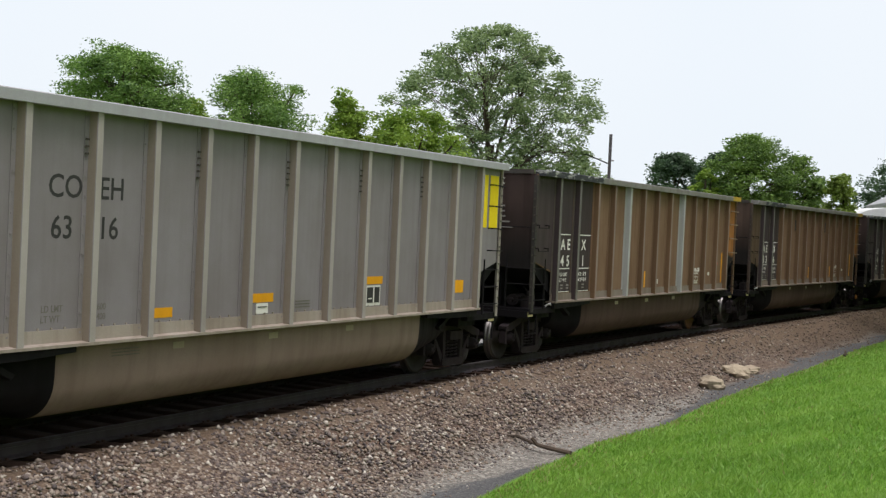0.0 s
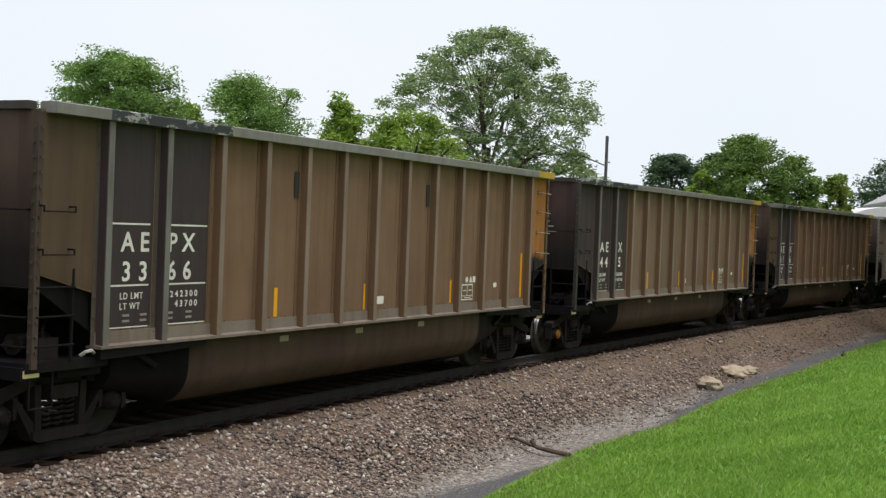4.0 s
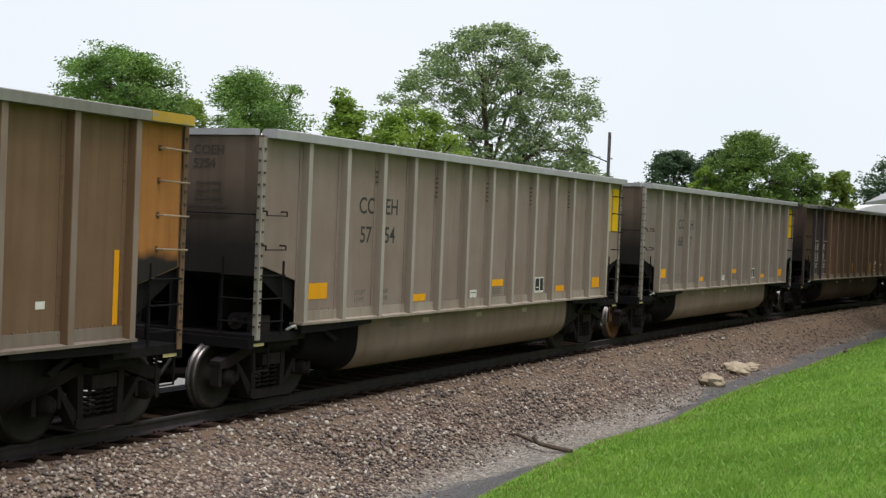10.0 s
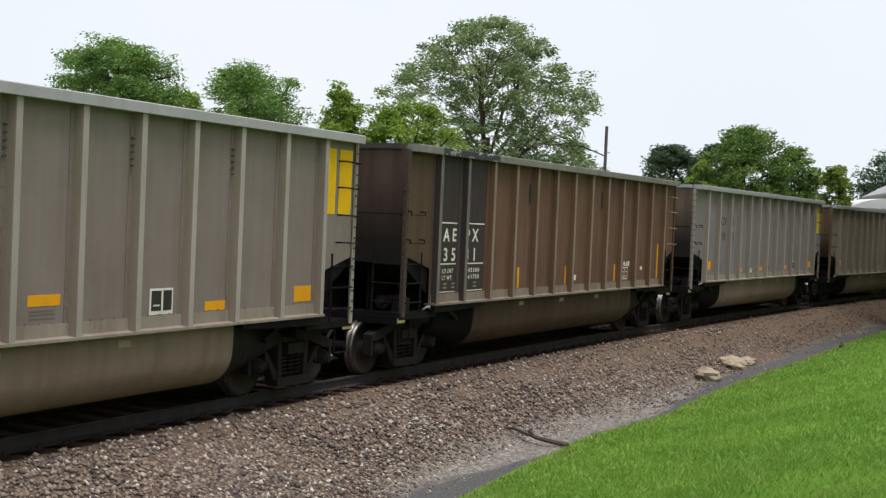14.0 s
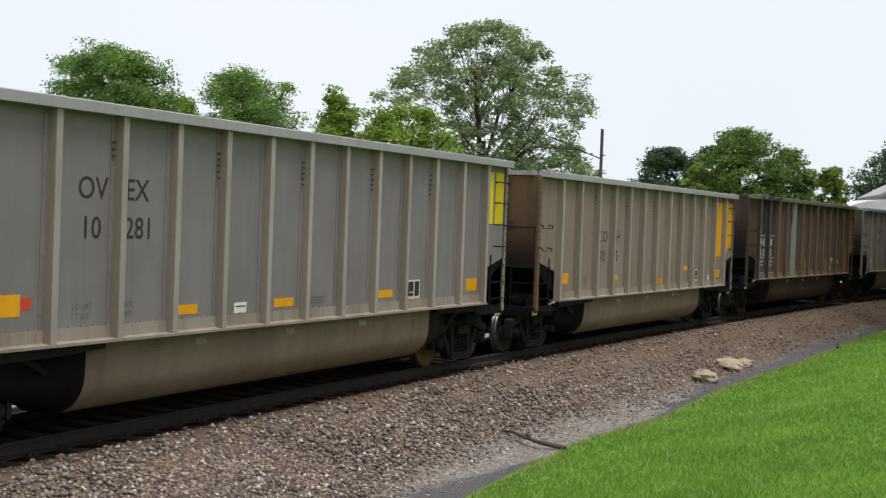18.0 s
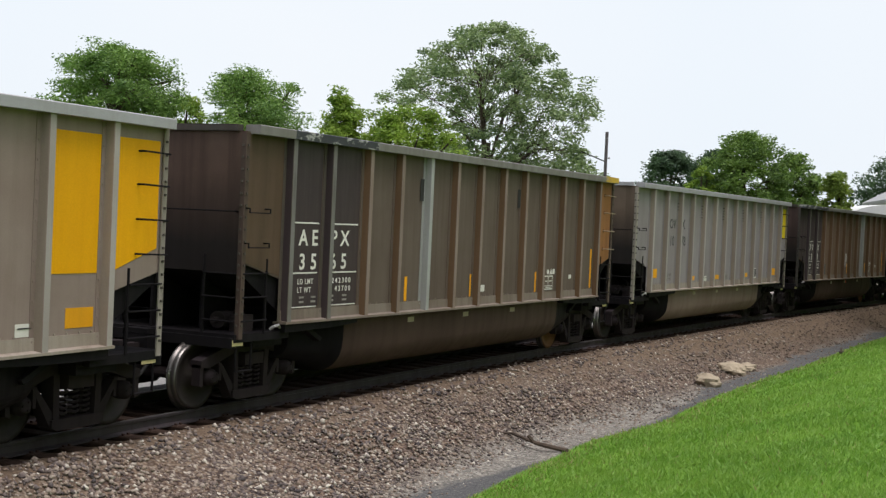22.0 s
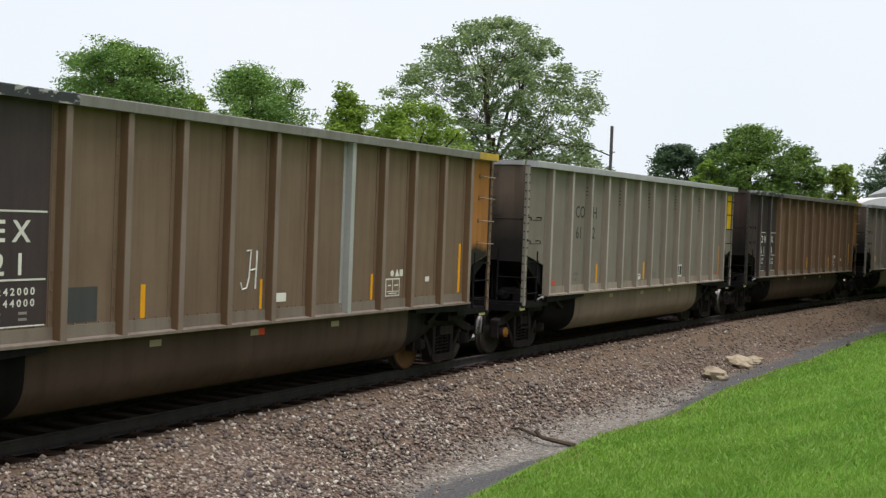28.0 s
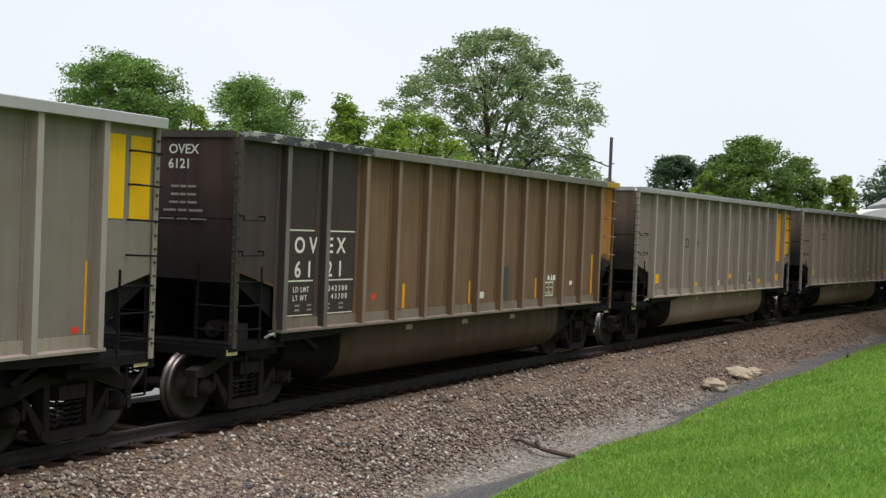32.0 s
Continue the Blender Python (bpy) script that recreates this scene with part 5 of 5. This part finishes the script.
def scatter_grass():
    xa, ya, ra = spread(430000, -4, 40, 4.5, 75, -13.5, -4.45)
    xb, yb = rng.uniform(-30, 75, 110000), rng.uniform(-19, -4.6, 110000)
    x, y = np.concatenate([xa, xb]), np.concatenate([ya, yb])
    r = np.concatenate([ra, np.full(len(xb), 26.0)])
    edge = np.array([noise.noise((a * 0.9, 5.0, 1.0)) for a in x]) * 0.16
    keep = y < -5.36 + bank_shift(x) + edge + rng.normal(0, 0.05, len(x))
    keep &= rng.random(len(x)) < np.interp(-5.36 + bank_shift(x) - y, [-0.15, 0.3], [0.3, 1.0])
    x, y, r = x[keep], y[keep], r[keep]
    n = len(x)
    tuft = np.array([noise.noise((a * 0.8, b * 0.8, 2.0)) for a, b in zip(x, y)])
    h = rng.uniform(0.03, 0.07, n) * (1.0 + 0.5 * tuft) * np.interp(r, [5, 9, 40], [1.7, 1.25, 1.5])
    w = rng.uniform(0.003, 0.006, n) * np.interp(r, [6, 50], [1.0, 6.0])
    a = rng.uniform(0, math.tau, n)
    lean = rng.normal(0, 0.45, (n, 2)) * h[:, None] + np.stack([0.25 * h, -0.1 * h], -1)
    z = ground_height(x, y) - 0.012
    z += np.array([noise.noise((p * 0.45, q * 0.7, 3.0)) for p, q in zip(x, y)]) * np.where(y < -5.6, 0.07, 0.03)
    dx, dy = np.cos(a) * w, np.sin(a) * w
    p0 = np.stack([x - dx, y - dy, z], -1)
    p1 = np.stack([x + dx, y + dy, z], -1)
    p2 = np.stack([x + lean[:, 0] * 0.4 + dx * 0.8, y + lean[:, 1] * 0.4 + dy * 0.8, z + h * 0.6], -1)
    p3 = np.stack([x + lean[:, 0], y + lean[:, 1], z + h], -1)
    v = np.stack([p0, p1, p2, p3], 1).reshape(-1, 3)
    f = np.arange(4 * n).reshape(n, 4)
    inside = -5.36 + bank_shift(x) - y
    dry = rng.random(n) < np.interp(inside, [0.0, 0.25, 0.8], [0.6, 0.3, 0.02])
    ob = new("grass", quads("grass", v, f, [M["grass"], M["dry_grass"]], dry))
    return tagged(ob, "bright green mown grass on the bank", "grass", kind="stuff")


scatter_grass()


# ---- things on the shoulder ----
def lump(name, mat, size, seed, label, category, at, turn):
    bm = bmesh.new()
    bmesh.ops.create_icosphere(bm, subdivisions=3, radius=1.0)
    for v in bm.verts:
        d = noise.fractal(v.co * 1.2 + Vector((seed, 0, 0)), 1.0, 2.0, 4)
        q = Vector((round(v.co.x * 2.2) / 2.2, round(v.co.y * 2.2) / 2.2, round(v.co.z * 1.6) / 1.6))
        v.co = (v.co * 0.7 + q * 0.3) * (1 + 0.28 * d)
        v.co = Vector((v.co.x * size[0], v.co.y * size[1], v.co.z * size[2]))
    ob = new(name, sheet(name, bm, mat))
    ob.matrix_world = pose(*at, 0, 0, turn)
    return tagged(ob, label, category)


M["sandstone"] = weathered("tan_sandstone", (0.40, 0.335, 0.24), (0.30, 0.24, 0.165), (0.18, 0.135, 0.09), 0.9, 0.0, 0.4)
M["bark"] = weathered("dead_grey_bark", (0.10, 0.075, 0.055), (0.065, 0.05, 0.038), (0.04, 0.03, 0.024), 0.9, 0.0, 0.6)
lump("rock", "sandstone", (0.50, 0.30, 0.17), 3.0, "tan sandstone rock lying on the gravel", "rock", (29.8, -4.05, -0.56), 25)
lump("rock", "sandstone", (0.55, 0.34, 0.19), 9.0, "pale broken sandstone slab on the gravel", "rock", (32.6, -3.75, -0.53), 40)
lump("rock", "sandstone", (0.36, 0.22, 0.11), 15.0, "small tan rock beside the slab", "rock", (33.7, -3.9, -0.55), 10)


def fallen_branch():
    bm = bmesh.new()
    pts = [(0.0, 0.0, 0.03), (0.15, -0.3, 0.04), (-0.24, -0.88, 0.01), (-0.32, -1.08, 0.0), (-0.41, -1.53, -0.02)]
    for (p, q), r in zip(zip(pts, pts[1:]), (0.018, 0.026, 0.034, 0.038)):
        rod(bm, p, q, r, 7)
    rod(bm, pts[2], (-0.30, -0.80, 0.12), 0.03, 5)
    rod(bm, pts[1], (0.30, -0.25, 0.08), 0.010, 5)
    ob = new("fallen_branch", sheet("fallen_branch", bm, "bark"))
    ob.location = (19.1, -3.76, -0.53)
    return tagged(ob, "bare dead branch lying across the gravel", "branch")


fallen_branch()
stump = bmesh.new()
prism(stump, [(-0.09, -0.05), (0.05, -0.06), (0.10, 0.02), (0.03, 0.07), (-0.08, 0.05)], 2, -0.1, 0.24)
rod(stump, (0.04, 0.0, 0.2), (0.14, 0.03, 0.30), 0.03, 6)
ob = new("stake", sheet("stake", stump, "bark"))
ob.location = (39.4, -5.1, -0.66)
tagged(ob, "short dark wooden stake at the grass edge", "stake")


# ---- trees ----
M["leaf_mid"] = leafy("green_leaves", (0.042, 0.10, 0.022), (0.13, 0.25, 0.045), (0.27, 0.42, 0.09), 0.6, 0.34)
M["leaf_bright"] = leafy("yellow_green_leaves", (0.09, 0.17, 0.02), (0.20, 0.33, 0.04), (0.35, 0.47, 0.065), 0.6, 0.4)
M["leaf_deep"] = leafy("deep_green_leaves", (0.028, 0.07, 0.014), (0.10, 0.19, 0.03), (0.22, 0.34, 0.055), 0.6, 0.34)
M["leaf_yellow"] = leafy("yellowish_leaves", (0.08, 0.13, 0.015), (0.16, 0.24, 0.03), (0.25, 0.34, 0.05), 0.6, 0.32)
M["leaf_dusty"] = leafy("grey_green_leaves", (0.06, 0.11, 0.04), (0.17, 0.255, 0.095), (0.36, 0.45, 0.19), 0.5, 0.36)
M["leaf_dark"] = leafy("dark_green_leaves", (0.022, 0.05, 0.026), (0.055, 0.105, 0.048), (0.105, 0.165, 0.075), 0.6, 0.4)


def limb_mesh(name, pts, r0, r1):
    bm = bmesh.new()
    n = len(pts) - 1
    for k in range(n):
        rod(bm, pts[k], pts[k + 1], r0 + (r1 - r0) * (k + 0.5) / n, 7)
    return sheet(name, bm, "bark")


def tree(az, dist, low, top, width, leaf, seed, label, leaves=9000, size=0.16, gap=-0.1, depth=0.9, shape=1.0, clusters=150, spreadk=0.075, ragged=1.0, category="tree"):
    """A trunk, limbs and a crown of leaf clumps between two heights, on a bearing and distance from the standpoint."""
    r = np.random.default_rng(seed)
    x0, y0 = EYE[0] + dist * math.cos(radians(az)), EYE[1] + dist * math.sin(radians(az))
    g = float(ground_height(x0, y0))
    base = new("tree")
    base.location = (x0, y0, g)
    lo, hi = low - g, top - g
    fork = lo + 0.12 * (hi - lo)
    trunk_pts = [(0, 0, -0.3), (0.05, 0.02, fork * 0.5), (0.0, 0.08, fork), (0.1, 0.0, fork + 0.35 * (hi - fork))]
    place("trunk", limb_mesh("trunk", trunk_pts, 0.035 * (hi ** 0.8), 0.02 * (hi ** 0.8)), base)
    # leaf clusters fill an uneven crown, thicker in some places and open in others
    cen = np.zeros((0, 3))
    freq = 4.5 / width
    while len(cen) < clusters:
        k = r.random(clusters)
        turn = r.uniform(0, math.tau, clusters)
        if shape == 1.0:
            # a dome that is broadest low down
            rim = np.sqrt(np.clip(1 - np.where(k > 0.34, ((k - 0.34) / 0.66) ** 2, ((0.34 - k) / 0.52) ** 2), 0, 1))
        else:
            rim = (1 - k) ** 0.8 * shape + 0.10
        rag = np.array([noise.noise((math.cos(a) * 1.3 + seed, math.sin(a) * 1.3, b * 2.6)) * 0.34 + noise.noise((math.cos(a) * 3.5 + seed, math.sin(a) * 3.5, b * 7)) * 0.30 for a, b in zip(turn, k)])
        q = rim * (0.94 + rag * ragged * 0.7) * r.random(clusters) ** 0.40
        w = np.stack([q * np.cos(turn) * width / 2, q * np.sin(turn) * width / 2 * depth, lo + k * (hi - lo) * (1 + 0.12 * rag * ragged)], -1)
        dens = np.array([noise.noise((p[0] * freq + seed, p[1] * freq, p[2] * freq * 1.4)) for p in w])
        cen = np.concatenate([cen, w[dens > gap]])
    cen = cen[:clusters]
    hub = np.array([0.03, 0.03, fork])
    mains = cen[r.choice(clusters, 9, replace=False)]
    for c in mains:
        a = hub + np.array([0, 0, r.uniform(0, 0.25) * (hi - fork)])
        b = a + (c - a) * 0.5 + np.array([0, 0, 0.10 * (hi - lo)])
        place("limb", limb_mesh("limb", [tuple(a), tuple(b), tuple(c)], 0.013 * (hi ** 0.8), 0.006 * (hi ** 0.8)), base)
    # twigs from the clusters to the nearest limb, one mesh
    bm = bmesh.new()
    for c in cen[::3]:
        m_ = mains[np.argmin(np.linalg.norm(mains - c, axis=1))]
        st = hub + (m_ - hub) * r.uniform(0.45, 0.85) + np.array([0, 0, 0.05 * (hi - lo)])
        rod(bm, tuple(st), tuple(c), 0.0022 * (hi ** 0.8), 3)
    tagged(place("branchwork", sheet("branchwork", bm, "bark"), base), kind="stuff")
    per = max(8, leaves // clusters)
    leaves = per * clusters
    rc = width * spreadk * (0.6 + 0.8 * r.random(clusters))
    which = np.repeat(np.arange(clusters), per)
    off = np.clip(r.normal(0, 1, (leaves, 3)), -1.6, 1.6) * 0.5
    pos = cen[which] + off * rc[which][:, None] * np.array([1.1, 1.1, 0.68])
    u = r.normal(0, 1, (leaves, 3))
    u[:, 2] *= 0.45
    u /= np.linalg.norm(u, axis=1, keepdims=True)
    w = np.cross(u, r.normal(0, 1, (leaves, 3)) * np.array([0.8, 0.8, 1.2]))
    w /= np.linalg.norm(w, axis=1, keepdims=True)
    s = size * r.uniform(0.6, 1.3, (leaves, 1))
    v = np.stack([pos - u * s, pos + w * s * 0.45, pos + u * s, pos - w * s * 0.45], 1).reshape(-1, 3)
    f = np.arange(4 * leaves).reshape(leaves, 4)
    place("crown", quads("crown", v, f, [M[leaf]]), base)
    return tagged(base, label, category)


tree(43.3, 55, 5.9, 9.3, 6.2, "leaf_mid", 1, "broad green tree behind the railway", 44000, 0.072, -0.15, clusters=150, spreadk=0.09, ragged=1.0)
tree(37.45, 60, 3.6, 9.2, 6.6, "leaf_mid", 2, "rounded green tree with ragged top", 44000, 0.076, -0.15, clusters=160, spreadk=0.09, ragged=1.1)
tree(40.4, 58, 2.5, 7.6, 4.0, "leaf_bright", 14, "small green tree between two broad trees", 14000, 0.09, -0.3, clusters=130)
tree(33.6, 50, 2.0, 7.5, 4.0, "leaf_bright", 3, "narrow light green conical tree", 20000, 0.08, -0.35, 0.9, 1.15, 170, 0.08)
tree(30.7, 50, 1.5, 7.0, 6.0, "leaf_bright", 4, "spreading yellow-green young tree", 26000, 0.085, -0.35, clusters=220, spreadk=0.07)
tree(27.2, 75, 2.6, 14.0, 16.2, "leaf_dusty", 15, "tall open-crowned tree with visible limbs", 60000, 0.11, -0.13, clusters=720, spreadk=0.030, ragged=0.6)
tree(24.0, 72, 1.2, 6.6, 6.6, "leaf_dusty", 12, "lower grey-green tree by the utility pole", 14000, 0.12, -0.2, clusters=140)
tree(19.2, 112, 3.0, 9.2, 7.2, "leaf_dark", 6, "dark green distant tree", 20000, 0.16, -0.6, clusters=120, spreadk=0.1)
tree(17.2, 108, 3.0, 9.3, 5.4, "leaf_dark", 7, "dark green distant tree with pointed tufts", 18000, 0.16, -0.6, clusters=100, spreadk=0.1)
tree(15.95, 90, 2.4, 9.4, 7.8, "leaf_deep", 8, "dense rounded green tree", 40000, 0.11, -0.7, clusters=230, spreadk=0.09, ragged=0.5)
tree(17.8, 88, 1.5, 7.0, 3.0, "leaf_bright", 13, "light green shrub beside the dense tree", 6000, 0.11, -0.4, clusters=60)
tree(13.9, 92, 1.2, 8.3, 5.0, "leaf_deep", 9, "leafy green tree beside the dense tree", 20000, 0.12, -0.6, clusters=150, spreadk=0.1, ragged=0.6)
tree(12.2, 84, 0.6, 6.9, 2.7, "leaf_yellow", 10, "light yellow-green shrub near the house", 14000, 0.12, -0.5, clusters=110, spreadk=0.13)
tree(9.6, 150, 3.0, 12.2, 13.0, "leaf_dark", 11, "dark distant tree behind the house", 18000, 0.22, -0.4, clusters=130, spreadk=0.1)
# trees out of view, added to dim the light on the far cars
for k, (x_, y_) in enumerate(((44, -11.6), (53, -9.0), (62, -7.6), (72, -7.8), (83, -8.8), (95, -9.8))):
    tree(math.degrees(math.atan2(y_ - EYE[1], x_ - EYE[0])), math.hypot(x_ - EYE[0], y_ - EYE[1]), 1.2, 15.5 + (k % 3), 9.4, "leaf_mid", 70 + k, "unseen tall green tree added to shade the far track", 9000, 0.30, -0.5, clusters=150, ragged=0.6)
for k in range(7):
    tree(47.5 + 4.2 * k, 112 + 3 * (k % 3), 2.0, 9.3 - 0.5 * (k % 3), 11.0, "leaf_dark", 20 + k, "dark green tree in the distant row", 4500, 0.24, -0.3, clusters=60)
for k in range(15):
    tree(12.0 + 3.1 * k, 42 + 26 * math.exp(-k / 4), -0.4, 1.2 + 0.35 * (k % 3), 4.6, "leaf_mid", 40 + k, "low green bush behind the lot", 2600, 0.13, -0.3, clusters=40, category="bush")


# ---- utility pole, cable, house ----
M["pole_wood"] = weathered("grey_weathered_pole", (0.11, 0.10, 0.10), (0.085, 0.075, 0.075), (0.055, 0.05, 0.05), 0.9, 0.0, 0.5)
M["roof_grey"] = weathered("pale_grey_shingle", (0.36, 0.36, 0.36), (0.30, 0.30, 0.30), (0.24, 0.235, 0.23), 0.8, 0.0, 0.3)
M["siding"] = weathered("white_siding", (0.78, 0.78, 0.77), (0.7, 0.7, 0.68), (0.58, 0.57, 0.55), 0.7, 0.0, 0.25)
M["glass"] = material("window_glass", 0.08)[0]
M["glass"].node_tree.nodes["Principled BSDF"].inputs["Base Color"].default_value = (0.05, 0.06, 0.07, 1)


def on_bearing(az, dist, z):
    return (EYE[0] + dist * math.cos(radians(az)), EYE[1] + dist * math.sin(radians(az)), z)


pole = tagged(new("utility_pole"), "weathered wooden utility pole beyond the railway", "utility pole")
pole.location = on_bearing(21.96, 70, -0.6)
bm = bmesh.new()
bm_pts = [(0, 0, -0.5), (0.02, 0, 3.0), (0.03, 0.02, 6.0), (0.05, 0.02, 8.6)]
for (p, q), r in zip(zip(bm_pts, bm_pts[1:]), (0.12, 0.10, 0.085)):
    rod(bm, p, q, r, 10)
part("shaft", bm, "pole_wood", pole)
for z in (7.2,):
    bm = bmesh.new()
    lathe(bm, [(0.03, -0.2), (0.05, -0.17), (0.03, -0.14), (0.05, -0.11), (0.03, -0.08)], 8)
    part("insulator", bm, "chord", pole, "", (0.05, 0, z))
cable = bmesh.new()
a, b = Vector(on_bearing(21.96, 70, 6.4)), Vector(on_bearing(27.5, 88, 11.3))
tube(cable, [a.lerp(b, k / 10) - Vector((0, 0, 0.25 * math.sin(k / 10 * math.pi))) for k in range(11)], 0.035, 5)
ob = new("cable", sheet("cable", cable, "rubber"))
tagged(ob, "drooping black service cable from the pole", "cable")


def house():
    h = tagged(new("house"), "white house with a pale grey gable roof", "house")
    h.matrix_world = pose(*on_bearing(6.5, 104, -0.5), 0, 0, -72)
    bm = bmesh.new()
    prism(bm, [(-7.2, 0), (7.2, 0), (7.2, 6.3), (0, 10.2), (-7.2, 6.3)], 1, -6, 6)
    part("wall", bm, "siding", h)
    for s in (-1, 1):
        bm = bmesh.new()
        prism(bm, [(s * 7.7, 6.0), (0, 10.2), (0, 10.4), (s * 7.75, 6.2)], 1, -6.4, 6.4)
        part("roof", bm, "roof_grey", h)
        for y in (-3.5, 0, 3.5):
            for z in (1.0, 3.8):
                bm = bmesh.new()
                box(bm, s * 7.2 - 0.05, s * 7.2 + 0.05, y - 0.55, y + 0.55, z, z + 1.4)
                w = part("window", bm, "siding", h)
                bm = bmesh.new()
                box(bm, s * 7.2 - 0.06, s * 7.2 + 0.06, y - 0.45, y + 0.45, z + 0.1, z + 1.3)
                part("pane", bm, "glass", w)
    return h


house()


def garage():
    """Low white outbuilding with a shallow rounded roof."""
    g = tagged(new("garage"), "low white garage with a shallow rounded roof", "garage")
    g.matrix_world = pose(*on_bearing(10.0, 88, -0.5), 0, 0, -60)
    bm = bmesh.new()
    box(bm, -3.2, 3.2, -2.8, 2.8, 0, 4.9)
    part("wall", bm, "siding", g)
    arc = [(3.4 * math.cos(radians(a)), 4.9 + 0.7 * math.sin(radians(a))) for a in range(0, 181, 15)]
    bm = bmesh.new()
    prism(bm, arc, 1, -3.0, 3.0)
    part("roof", bm, "siding", g)
    bm = bmesh.new()
    box(bm, -2.2, 2.2, -2.84, -2.78, 0.05, 2.6)
    part("door", bm, "roof_grey", g)
    return g


garage()


M["green_paint"] = weathered("green_painted_steel", (0.05, 0.17, 0.06), (0.04, 0.12, 0.045), (0.03, 0.06, 0.03), 0.6, 0.0, 0.4)


def dumpster():
    """Low open steel bin with upright ribs, beyond the track."""
    d = tagged(new("dumpster"), "green ribbed steel dumpster with a pale rim", "dumpster")
    d.location = (20.6, 10.0, -0.62)
    bm = bmesh.new()
    box(bm, -2.6, 2.6, 0.0, 0.06, 0.12, 1.58)
    box(bm, -2.6, 2.6, 1.74, 1.8, 0.12, 1.58)
    box(bm, -2.6, -2.54, 0.06, 1.74, 0.12, 1.58)
    box(bm, 2.54, 2.6, 0.06, 1.74, 0.12, 1.58)
    box(bm, -2.54, 2.54, 0.06, 1.74, 0.12, 0.18)
    part("bin", bm, "green_paint", d)
    bm = bmesh.new()
    box(bm, -2.65, 2.65, -0.05, 0.0, 1.50, 1.60)
    part("rim", bm, "chord", d)
    for k in range(20):
        bm = bmesh.new()
        box(bm, -0.05, 0.05, -0.07, 0.0, 0.14, 1.50)
        part("rib", bm, "green_paint", d, "", (-2.5 + k * 0.263, 0, 0))
    for x in (-2.0, 2.0):
        bm = bmesh.new()
        box(bm, x - 0.1, x + 0.1, 0.1, 1.7, 0.0, 0.12)
        part("skid", bm, "dark", d)
    return d


dumpster()


# ---- what moves: the train rolls past, its wheels turn ----
def motions():
    rt, rs = np.array([r[0] for r in RUN]), np.array([r[1] for r in RUN])
    for i, car in enumerate(CARS):
        walk(car, [(t, track_pose(14.77 + 16.18 * i - s, TRUCK)) for t, s in RUN])
    # wheel turns of about 60 degrees or less
    step = WHEEL * radians(60)
    marks = np.arange(0.0, rs[-1] + step, step)
    times = sorted({round(float(np.interp(m, rs, rt)) * FPS) / FPS for m in marks} | {0.0, 32.0})
    turns = [(t, -float(np.interp(t, rt, rs)) / WHEEL) for t in times]
    for ws, x in TURNING:
        base = Matrix.Translation((x, 0, WHEEL))
        walk(ws, [(t, base @ Matrix.Rotation(a, 4, "Y")) for t, a in turns])


motions()
